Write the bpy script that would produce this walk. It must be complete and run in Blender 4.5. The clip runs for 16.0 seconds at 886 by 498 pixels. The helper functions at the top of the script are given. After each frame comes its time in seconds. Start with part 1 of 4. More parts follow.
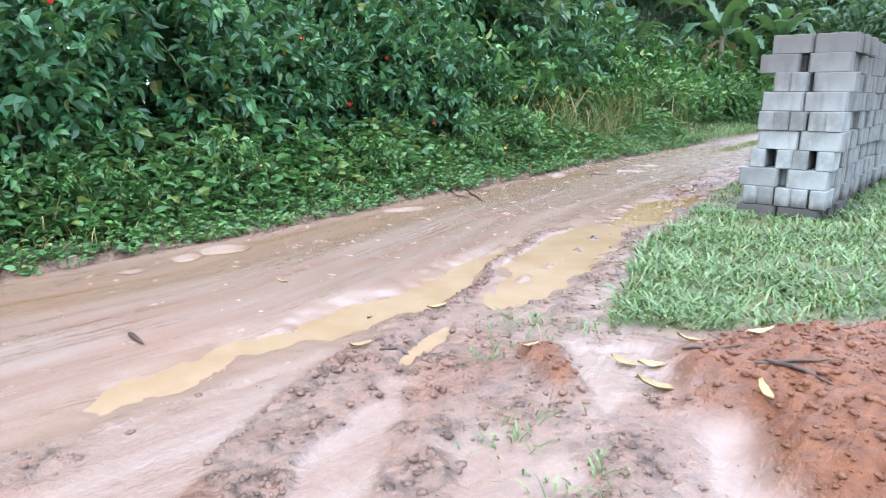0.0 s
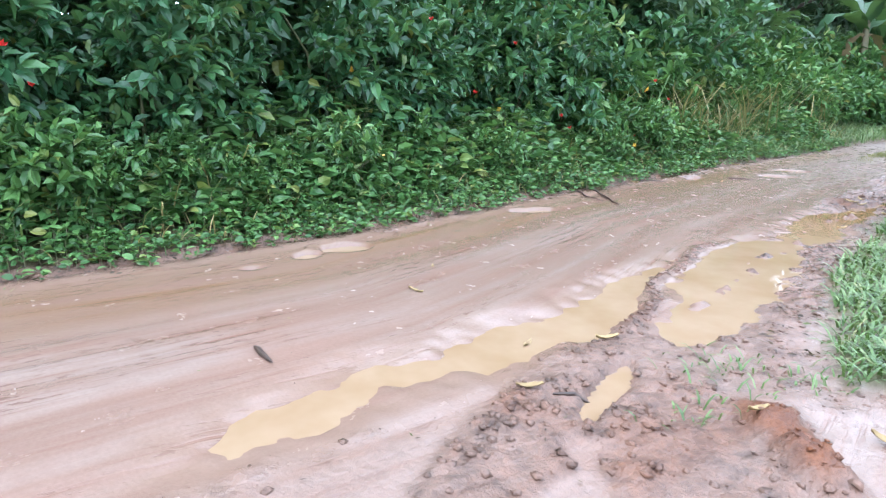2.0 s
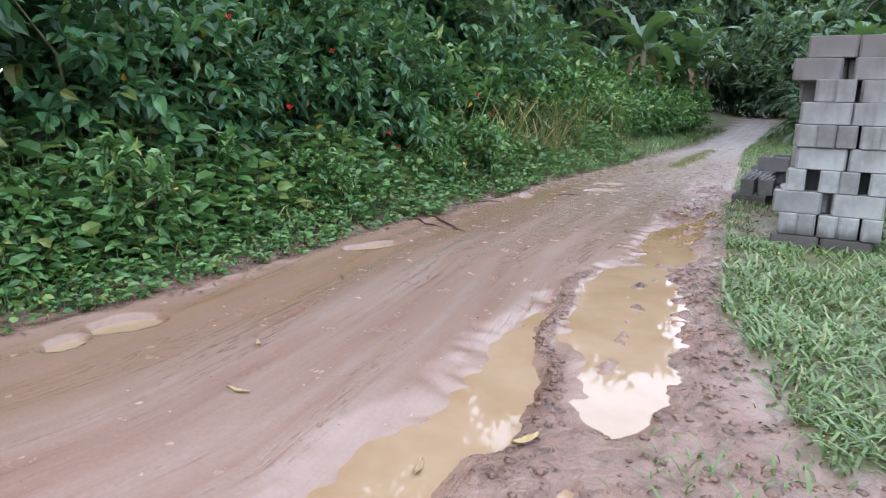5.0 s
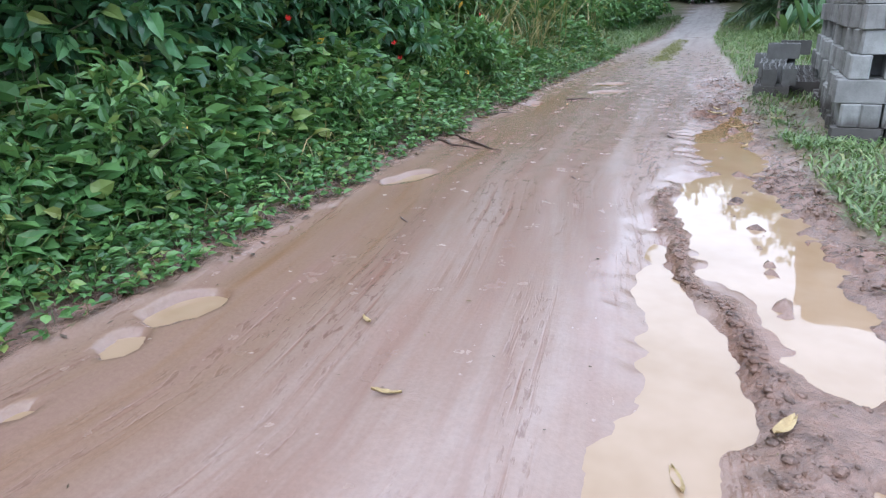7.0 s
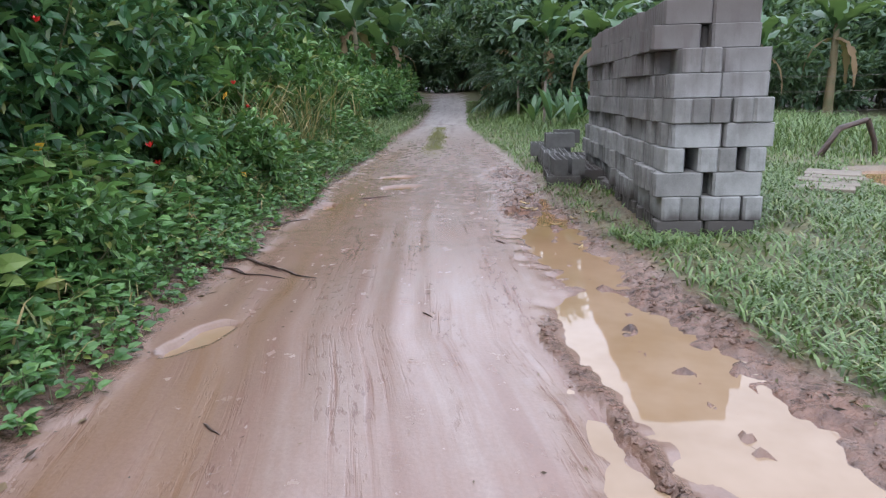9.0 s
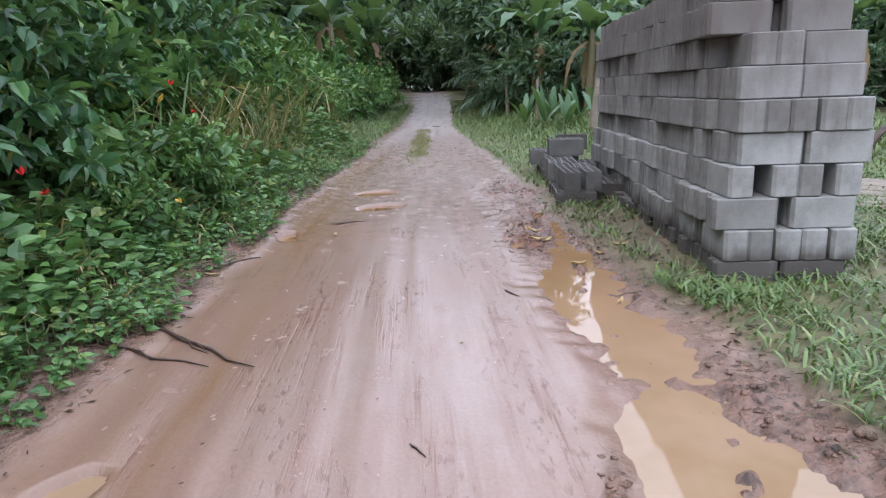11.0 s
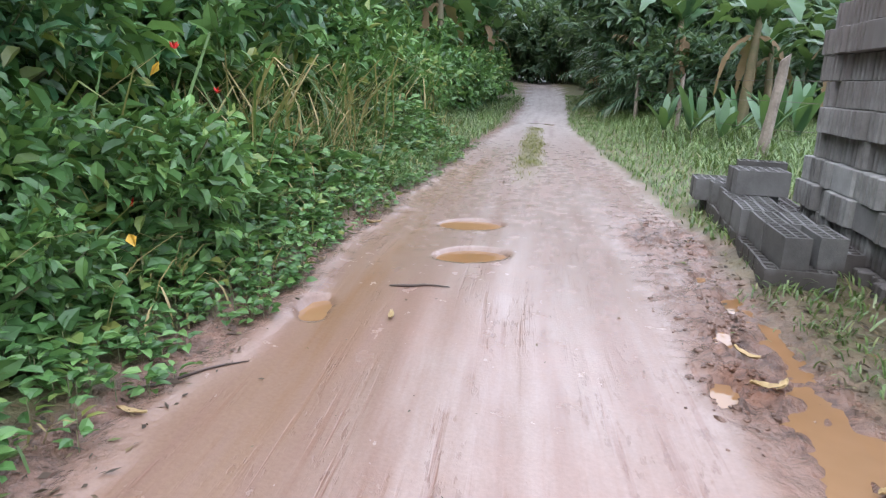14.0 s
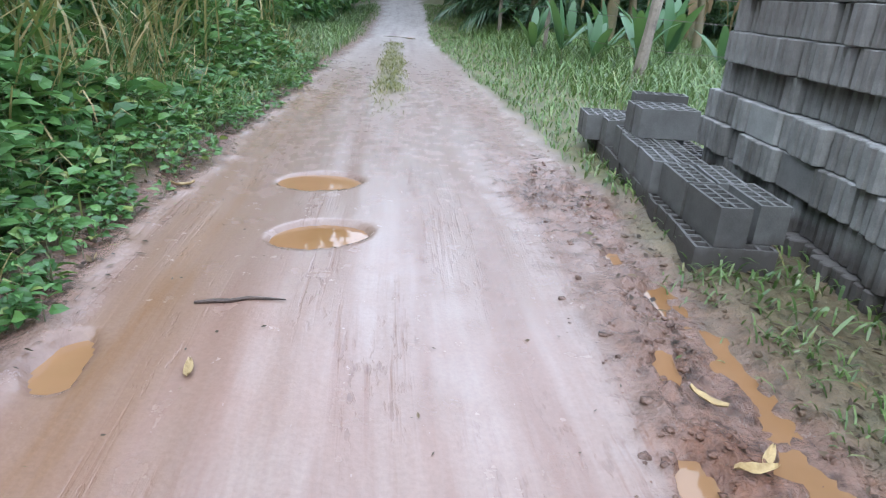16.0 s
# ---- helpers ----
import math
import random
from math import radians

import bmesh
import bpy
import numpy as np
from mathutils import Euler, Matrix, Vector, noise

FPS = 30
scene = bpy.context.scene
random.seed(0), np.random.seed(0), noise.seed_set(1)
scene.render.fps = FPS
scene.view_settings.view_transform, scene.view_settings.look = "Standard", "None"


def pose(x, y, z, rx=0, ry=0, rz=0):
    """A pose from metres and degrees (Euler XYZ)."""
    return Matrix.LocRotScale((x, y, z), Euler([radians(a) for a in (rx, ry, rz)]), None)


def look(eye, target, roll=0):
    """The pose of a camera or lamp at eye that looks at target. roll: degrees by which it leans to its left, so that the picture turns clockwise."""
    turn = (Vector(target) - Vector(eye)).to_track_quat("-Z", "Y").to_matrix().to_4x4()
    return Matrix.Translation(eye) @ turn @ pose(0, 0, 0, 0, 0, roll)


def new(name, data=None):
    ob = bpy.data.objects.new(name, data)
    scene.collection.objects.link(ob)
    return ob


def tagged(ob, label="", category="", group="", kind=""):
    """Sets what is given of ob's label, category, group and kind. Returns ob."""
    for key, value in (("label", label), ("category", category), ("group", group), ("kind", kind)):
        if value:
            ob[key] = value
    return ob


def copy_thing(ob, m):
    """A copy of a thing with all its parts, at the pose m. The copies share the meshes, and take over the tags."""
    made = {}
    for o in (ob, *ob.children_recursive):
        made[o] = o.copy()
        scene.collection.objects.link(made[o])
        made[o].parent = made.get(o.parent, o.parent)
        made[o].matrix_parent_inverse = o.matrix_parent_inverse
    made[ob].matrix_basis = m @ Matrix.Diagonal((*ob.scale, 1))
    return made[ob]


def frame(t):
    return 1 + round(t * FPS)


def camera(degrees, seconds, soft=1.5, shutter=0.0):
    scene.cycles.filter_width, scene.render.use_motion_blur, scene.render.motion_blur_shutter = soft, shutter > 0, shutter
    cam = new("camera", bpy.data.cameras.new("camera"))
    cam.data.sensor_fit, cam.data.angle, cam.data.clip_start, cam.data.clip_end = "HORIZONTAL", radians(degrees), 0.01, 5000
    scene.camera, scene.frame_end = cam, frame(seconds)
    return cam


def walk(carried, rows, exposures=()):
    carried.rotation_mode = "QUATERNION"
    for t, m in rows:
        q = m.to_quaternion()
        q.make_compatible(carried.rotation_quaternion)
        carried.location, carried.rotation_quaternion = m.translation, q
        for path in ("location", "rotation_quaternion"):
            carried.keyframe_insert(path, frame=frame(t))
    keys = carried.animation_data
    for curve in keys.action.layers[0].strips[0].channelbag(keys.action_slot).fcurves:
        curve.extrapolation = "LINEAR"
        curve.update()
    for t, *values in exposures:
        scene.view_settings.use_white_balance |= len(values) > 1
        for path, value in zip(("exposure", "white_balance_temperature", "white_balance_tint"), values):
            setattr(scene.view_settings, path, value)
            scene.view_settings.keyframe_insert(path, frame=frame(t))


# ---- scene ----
cam = camera(68.8, 16.0, soft=1.2)
PATH = [
    (0, (1.202, 0.714, 1.374), (-0.226, 2.03, 0.897), -0.1),
    (0.5, (1.018, 0.765, 1.365), (-0.431, 2.107, 1.048), 0.5),
    (1, (0.82, 0.721, 1.349), (-0.663, 1.98, 0.888), -1.4),
    (1.5, (0.631, 0.75, 1.351), (-0.832, 2.03, 0.877), 0.4),
    (2, (0.387, 0.79, 1.322), (-1.195, 1.905, 0.818), 1.3),
    (2.5, (0.241, 0.83, 1.363), (-1.346, 1.961, 0.914), 2.3),
    (3, (0.114, 0.854, 1.331), (-1.096, 2.355, 0.799), 4.4),
    (3.5, (0.005, 0.922, 1.331), (-1.183, 2.45, 0.826), 2.4),
    (3.7, (-0.07, 1.002, 1.327), (-1.297, 2.504, 0.839), 1.9),
    (5.8, (-0.94, 1.45, 1.248), (-2.125, 3.006, 0.83), 0.9),
    (6, (-1.028, 1.447, 1.244), (-2.249, 2.969, 0.807), 1.5),
    (6.5, (-1.329, 1.422, 1.227), (-2.544, 2.914, 0.681), 0.6),
    (7, (-1.687, 1.421, 1.269), (-2.704, 2.991, 0.561), -2.1),
    (7.4, (-1.969, 1.486, 1.235), (-2.895, 3.115, 0.534), -0.2),
    (7.5, (-2.029, 1.552, 1.205), (-2.792, 3.252, 0.478), -1.3),
    (8, (-2.405, 1.807, 1.293), (-3.035, 3.61, 0.698), -3.5),
    (8.5, (-2.609, 2.083, 1.313), (-3.093, 3.961, 0.825), -0.9),
    (9, (-2.634, 2.446, 1.314), (-3.001, 4.349, 0.82), -1.5),
    (9.5, (-2.663, 2.838, 1.337), (-3.109, 4.726, 0.849), -2.1),
    (10, (-2.76, 3.176, 1.327), (-3.084, 5.084, 0.823), -0.7),
    (12.3, (-3.182, 4.875, 1.297), (-3.523, 6.785, 0.809), -2.9),
    (12.5, (-3.233, 5.051, 1.282), (-3.483, 6.978, 0.807), -0.2),
    (13, (-3.376, 5.451, 1.295), (-3.458, 7.391, 0.817), 1.5),
    (13.2, (-3.409, 5.614, 1.275), (-3.524, 7.579, 0.922), 1.8),
    (13.5, (-3.467, 5.8, 1.327), (-3.899, 7.682, 0.807), 0.3),
    (14, (-3.564, 6.264, 1.286), (-4.157, 8.099, 0.757), 1.7),
    (14.5, (-3.638, 6.586, 1.322), (-4.105, 8.447, 0.76), 1.6),
    (15, (-3.667, 6.903, 1.314), (-4.301, 8.691, 0.68), 1.0),
    (15.5, (-3.75, 7.24, 1.303), (-4.036, 9.139, 0.743), 2.5),
    (16, (-3.82, 7.478, 1.284), (-3.977, 9.322, 0.525), 3.6),
]
EXPOSURES = [(0.0, 0.75, 6100, 7), (1.5, 0.63, 6050, 8), (2.5, 0.65, 6050, 8), (3.5, 0.4, 6150, 10), (6.0, 0.05, 6500, 14), (6.6, 0.2, 6150, 11), (7.0, 0.05, 6100, 11), (8.0, 0.05, 6050, 9), (8.5, -0.24, 6600, 15), (9.5, -0.2, 6550, 15), (10.0, -0.43, 6750, 18), (10.5, -0.3, 6700, 17), (12.3, 0.05, 6500, 15), (13.0, -0.08, 6350, 13), (13.5, -0.5, 7000, 19), (14.0, 0.25, 6700, 15), (14.5, 0.35, 6450, 12), (15.5, 0.35, 6250, 11), (16.0, 0.24, 6150, 9)]
walk(cam, [(t, look(eye, target, roll)) for t, eye, target, roll in PATH], EXPOSURES)

# ---- world and light: overcast late afternoon, open sky above the road ----
SUN_EL, SUN_AZ = radians(55), radians(200)
world = bpy.data.worlds.new("overcast_sky")
scene.world = world
world.use_nodes = True
wn, wl = world.node_tree.nodes, world.node_tree.links
sky = wn.new("ShaderNodeTexSky")
sky.sky_type, sky.sun_disc, sky.sun_elevation, sky.sun_rotation = "NISHITA", False, SUN_EL, SUN_AZ
sky.dust_density, sky.air_density = 3.0, 1.0
veil = wn.new("ShaderNodeMix")
veil.data_type = "RGBA"
veil.inputs[0].default_value = 0.8
veil.inputs[7].default_value = (10.0, 11.2, 13.6, 1)
wl.new(sky.outputs[0], veil.inputs[6])
wl.new(veil.outputs[2], wn["Background"].inputs[0])
wn["Background"].inputs[1].default_value = 0.32
sun = new("sun", bpy.data.lights.new("sun", "SUN"))
sun.data.energy, sun.data.angle, sun.data.color = 1.0, radians(25), (1.0, 0.97, 0.93)
sun.matrix_world = look((0, 0, 30), (0 - math.sin(SUN_AZ) * 10, 0 - math.cos(SUN_AZ) * 10, 30 - 10 * math.tan(SUN_EL)))

# ---- small helpers ----
rng = np.random.default_rng(7)


def mesh_np(name, V, F, mats=(), smooth=False):
    """A mesh from vertex and face arrays (all faces with the same number of corners)."""
    V, F = np.asarray(V, np.float32), np.asarray(F, np.int32)
    me = bpy.data.meshes.new(name)
    n, k = F.shape
    me.vertices.add(len(V))
    me.vertices.foreach_set("co", V.ravel())
    me.loops.add(n * k)
    me.loops.foreach_set("vertex_index", F.ravel())
    me.polygons.add(n)
    me.polygons.foreach_set("loop_start", np.arange(0, n * k, k, dtype=np.int32))
    me.polygons.foreach_set("use_smooth", np.full(n, smooth))
    for m in mats:
        me.materials.append(m)
    me.update()
    me.validate()
    return me


def part(name, me, material, parent, label=""):
    """One mesh object under a thing (a mesh or a bmesh)."""
    if isinstance(me, bmesh.types.BMesh):
        data = bpy.data.meshes.new(name)
        me.to_mesh(data)
        me.free()
        me = data
    if material and not me.materials:
        me.materials.append(material)
    ob = new(name, me)
    ob.parent = parent
    return tagged(ob, label)


def tube(points, radii, sides=7):
    """Vertices and quads of a tube along points."""
    points = [Vector(p) for p in points]
    V, F = [], []
    for i, p in enumerate(points):
        d = (points[min(i + 1, len(points) - 1)] - points[max(i - 1, 0)]).normalized()
        a = d.orthogonal().normalized()
        b = d.cross(a)
        for s in range(sides):
            w = 2 * math.pi * s / sides
            V.append(p + (a * math.cos(w) + b * math.sin(w)) * radii[i])
    for i in range(len(points) - 1):
        for s in range(sides):
            F.append((i * sides + s, i * sides + (s + 1) % sides, (i + 1) * sides + (s + 1) % sides, (i + 1) * sides + s))
    return [tuple(v) for v in V], F


def join(pieces):
    """Joins (V, F) pieces with equal face sizes into one pair."""
    V, F, n = [], [], 0
    for v, f in pieces:
        V.append(np.asarray(v, float))
        F.append(np.asarray(f, int) + n)
        n += len(v)
    return np.concatenate(V), np.concatenate(F)


def unit(a):
    return a / np.maximum(np.linalg.norm(a, axis=-1, keepdims=True), 1e-9)


def leaves(P, D, L, W, r, fold=0.25, droop=0.25, full=False):
    """Folded pointed leaves: base P, way D, length L, width W. Four triangles each, or six with a fuller outline."""
    P, D = np.asarray(P, float), unit(np.asarray(D, float))
    n = len(P)
    L, W = np.broadcast_to(L, n)[:, None], np.broadcast_to(W, n)[:, None]
    up = np.array([0, 0, 1.0]) + r.normal(0, 0.45, (n, 3))
    S = unit(np.cross(D, up))
    N = np.cross(S, D)
    mid = P + D * L * 0.45 - N * L * 0.03
    if full:
        low, high = P + D * L * 0.26, P + D * L * 0.66 - N * L * droop * 0.4
        V = np.stack([P, low + S * W * 0.42 + N * W * fold, high + S * W * 0.4 + N * W * fold, P + D * L - N * L * droop, high - S * W * 0.4 + N * W * fold, low - S * W * 0.42 + N * W * fold, mid], 1).reshape(-1, 3)
        base = np.arange(n)[:, None, None] * 7
        return V, (base + np.array([[6, i, (i + 1) % 6] for i in range(6)])[None]).reshape(-1, 3)
    V = np.stack([P, mid + S * W / 2 + N * W * fold, mid - S * W / 2 + N * W * fold, mid, P + D * L - N * L * droop], 1).reshape(-1, 3)
    base = np.arange(n)[:, None, None] * 5
    F = (base + np.array([[0, 1, 3], [0, 3, 2], [3, 1, 4], [3, 4, 2]])[None]).reshape(-1, 3)
    return V, F


def blades(P, H, W, r, lean=0.5, bend=0.6):
    """Arching grass blades in three segments (five triangles)."""
    n = len(P)
    a = r.uniform(0, 2 * math.pi, n)
    out = np.stack([np.cos(a), np.sin(a), np.zeros(n)], 1)
    S = np.stack([-np.sin(a), np.cos(a), np.zeros(n)], 1)
    H, W = np.broadcast_to(H, n)[:, None], np.broadcast_to(W, n)[:, None]
    k = (r.uniform(0.2, 1, n)[:, None]) * lean
    b = (r.uniform(0.3, 1, n)[:, None]) * bend
    z = np.array([0, 0, 1.0])
    p0, p1 = P, P + z * H * 0.5 + out * H * 0.5 * k
    p2 = p1 + z * H * 0.32 * (1 - 0.4 * b) + out * H * 0.32 * (k + b)
    p3 = p2 + z * H * 0.25 * (0.5 - b) + out * H * 0.3 * (k + b)
    V = np.stack([p0 - S * W * 0.35, p0 + S * W * 0.35, p1 - S * W * 0.5, p1 + S * W * 0.5, p2 - S * W * 0.35, p2 + S * W * 0.35, p3], 1).reshape(-1, 3)
    base = np.arange(n)[:, None, None] * 7
    F = (base + np.array([[0, 1, 3], [0, 3, 2], [2, 3, 5], [2, 5, 4], [4, 5, 6]])[None]).reshape(-1, 3)
    return V, F


# ---- materials ----
def material(name):
    m = bpy.data.materials.new(name)
    m.use_nodes = True
    return m, m.node_tree.nodes, m.node_tree.links, m.node_tree.nodes["Principled BSDF"]


def ramp(nodes, links, source, stops):
    r = nodes.new("ShaderNodeValToRGB")
    el = r.color_ramp.elements
    while len(el) < len(stops):
        el.new(0.5)
    for e, (p, c) in zip(el, stops):
        e.position, e.color = p, (*c, 1)
    links.new(source, r.inputs[0])
    return r.outputs[0]


def noise_node(nodes, links, scale, detail=5, coords="Object", rough=0.6):
    n = nodes.new("ShaderNodeTexNoise")
    n.inputs["Scale"].default_value, n.inputs["Detail"].default_value, n.inputs["Roughness"].default_value = scale, detail, rough
    tc = nodes.new("ShaderNodeTexCoord")
    links.new(tc.outputs[coords], n.inputs["Vector"])
    return n.outputs["Fac"]


def mix(nodes, links, fac, a, b, mode="MIX"):
    m = nodes.new("ShaderNodeMix")
    m.data_type, m.blend_type = "RGBA", mode
    for sock, v in ((m.inputs[0], fac), (m.inputs[6], a), (m.inputs[7], b)):
        if isinstance(v, (int, float)):
            sock.default_value = v
        elif isinstance(v, tuple):
            sock.default_value = (*v, 1)
        else:
            links.new(v, sock)
    return m.outputs[2]


def calc(nodes, links, op, a, b=0.0, c=0.0):
    m = nodes.new("ShaderNodeMath")
    m.operation = op
    m.use_clamp = op in ("MULTIPLY_ADD", "ADD")
    for sock, v in zip(m.inputs, (a, b, c)):
        if isinstance(v, (int, float)):
            sock.default_value = v
        else:
            links.new(v, sock)
    return m.outputs[0]


def relief(nodes, links, bsdf, height, strength, distance):
    b = nodes.new("ShaderNodeBump")
    b.inputs["Strength"].default_value, b.inputs["Distance"].default_value = strength, distance
    links.new(height, b.inputs["Height"])
    links.new(b.outputs[0], bsdf.inputs["Normal"])


def leaf_material(name, stops, rough=0.42, through_light=0.25):
    """Leaf: hue by leaf, large patches, a share of light let through."""
    m, nd, lk, bs = material(name)
    geo = nd.new("ShaderNodeNewGeometry")
    col = ramp(nd, lk, geo.outputs["Random Per Island"], stops)
    big = noise_node(nd, lk, 1.3, 3)
    col = mix(nd, lk, calc(nd, lk, "MULTIPLY", big, 0.55), col, tuple(c * 0.45 for c in stops[0][1]))
    lk.new(col, bs.inputs["Base Color"])
    bs.inputs["Roughness"].default_value = rough
    bs.inputs["Specular IOR Level"].default_value = 0.5
    tr = nd.new("ShaderNodeBsdfTranslucent")
    lk.new(mix(nd, lk, 0.5, col, (0.16, 0.24, 0.03)), tr.inputs[0])
    ms = nd.new("ShaderNodeMixShader")
    ms.inputs[0].default_value = through_light
    lk.new(bs.outputs[0], ms.inputs[1])
    lk.new(tr.outputs[0], ms.inputs[2])
    lk.new(ms.outputs[0], nd["Material Output"].inputs[0])
    return m


def plain(name, stops, scale=6.0, rough=0.7, bump=0.3, fine=60.0, by_object=0.0, metal=0.0):
    m, nd, lk, bs = material(name)
    col = ramp(nd, lk, noise_node(nd, lk, scale), stops)
    f = noise_node(nd, lk, fine, 4)
    col = mix(nd, lk, 0.35, col, ramp(nd, lk, f, [(0.3, (0.35, 0.35, 0.35)), (0.7, (1.0, 1.0, 1.0))]), "MULTIPLY")
    if by_object:
        oi = nd.new("ShaderNodeObjectInfo")
        col = mix(nd, lk, by_object, col, ramp(nd, lk, oi.outputs["Random"], [(0.0, (0.45, 0.43, 0.4)), (1.0, (1.0, 1.0, 1.0))]), "MULTIPLY")
    lk.new(col, bs.inputs["Base Color"])
    bs.inputs["Roughness"].default_value, bs.inputs["Metallic"].default_value = rough, metal
    relief(nd, lk, bs, f, bump, 0.01)
    return m


LEAF_DARK = leaf_material("shrub_leaf", [(0.0, (0.024, 0.085, 0.038)), (0.5, (0.058, 0.175, 0.072)), (0.95, (0.125, 0.285, 0.1)), (1.0, (0.19, 0.2, 0.04))], 0.36)
LEAF_HERB = leaf_material("herb_leaf", [(0.0, (0.04, 0.115, 0.034)), (0.5, (0.09, 0.22, 0.062)), (0.9, (0.17, 0.34, 0.1)), (1.0, (0.28, 0.3, 0.075))])
# tree and palm leaves are paler and bluer: distance haze put into their colour
LEAF_TREE = leaf_material("tree_leaf", [(0.0, (0.06, 0.12, 0.078)), (0.6, (0.1, 0.19, 0.115)), (1.0, (0.16, 0.26, 0.13))], 0.32, 0.42)
LEAF_BANANA = leaf_material("banana_leaf", [(0.0, (0.04, 0.105, 0.048)), (0.6, (0.075, 0.17, 0.075)), (1.0, (0.12, 0.23, 0.09))], 0.38, 0.3)
LEAF_PALM = leaf_material("palm_leaf", [(0.0, (0.05, 0.11, 0.07)), (1.0, (0.11, 0.2, 0.115))], 0.32)
LEAF_DRY = leaf_material("dry_leaf", [(0.0, (0.12, 0.07, 0.04)), (0.6, (0.25, 0.17, 0.09)), (1.0, (0.4, 0.32, 0.2))], 0.7)
CUTTINGS = leaf_material("orange_dead_leaf", [(0.0, (0.16, 0.06, 0.03)), (0.6, (0.4, 0.16, 0.06)), (1.0, (0.5, 0.3, 0.14))], 0.6, 0.15)
GRASS = leaf_material("lawn_grass", [(0.0, (0.06, 0.12, 0.035)), (0.5, (0.13, 0.225, 0.07)), (0.9, (0.23, 0.33, 0.13)), (1.0, (0.34, 0.33, 0.15))], 0.33)
OLIVE = leaf_material("olive_grass", [(0.0, (0.1, 0.1, 0.025)), (0.6, (0.18, 0.18, 0.045)), (1.0, (0.28, 0.26, 0.08))], 0.5)
REED = leaf_material("reed_grass", [(0.0, (0.05, 0.12, 0.03)), (0.4, (0.11, 0.19, 0.05)), (0.55, (0.3, 0.25, 0.1)), (1.0, (0.5, 0.37, 0.18))], 0.5)
BARK = plain("bark", [(0.3, (0.06, 0.045, 0.035)), (0.7, (0.17, 0.13, 0.1))], 9, 0.85, 0.8, 40)
STEM = plain("green_stem", [(0.3, (0.07, 0.1, 0.04)), (0.7, (0.16, 0.15, 0.07))], 7, 0.6, 0.4)
BANANA_STEM = plain("banana_stem", [(0.3, (0.1, 0.11, 0.05)), (0.7, (0.2, 0.14, 0.08))], 3, 0.6, 0.4)
POST_WOOD = plain("weathered_wood", [(0.3, (0.13, 0.11, 0.09)), (0.7, (0.3, 0.26, 0.21))], 5, 0.85, 0.7, 35)
RED_FLOWER = plain("red_petal", [(0.3, (0.5, 0.012, 0.01)), (0.7, (0.7, 0.03, 0.02))], 9, 0.5, 0.1)
YELLOW_LEAF = plain("yellow_leaf", [(0.3, (0.5, 0.28, 0.03)), (0.7, (0.65, 0.42, 0.05))], 20, 0.5, 0.2)
FALLEN = plain("fallen_leaf", [(0.3, (0.3, 0.2, 0.08)), (0.7, (0.62, 0.48, 0.24))], 14, 0.5, 0.3, 90, 0.5)
LITTER = leaf_material("leaf_litter", [(0.0, (0.03, 0.02, 0.014)), (0.6, (0.09, 0.06, 0.04)), (0.9, (0.2, 0.14, 0.07)), (1.0, (0.08, 0.13, 0.03))], 0.85, 0.1)
TWIG = plain("wet_twig", [(0.3, (0.03, 0.02, 0.016)), (0.7, (0.09, 0.055, 0.04))], 20, 0.45, 0.5, 90, 0.4)
WIRE = plain("rusty_wire", [(0.3, (0.1, 0.08, 0.07)), (0.7, (0.25, 0.22, 0.2))], 30, 0.5, 0.1, 90, 0.0, 0.7)
SLAB = plain("pale_board", [(0.3, (0.14, 0.11, 0.08)), (0.7, (0.26, 0.22, 0.17))], 4, 0.6, 0.3, 50, 0.4)


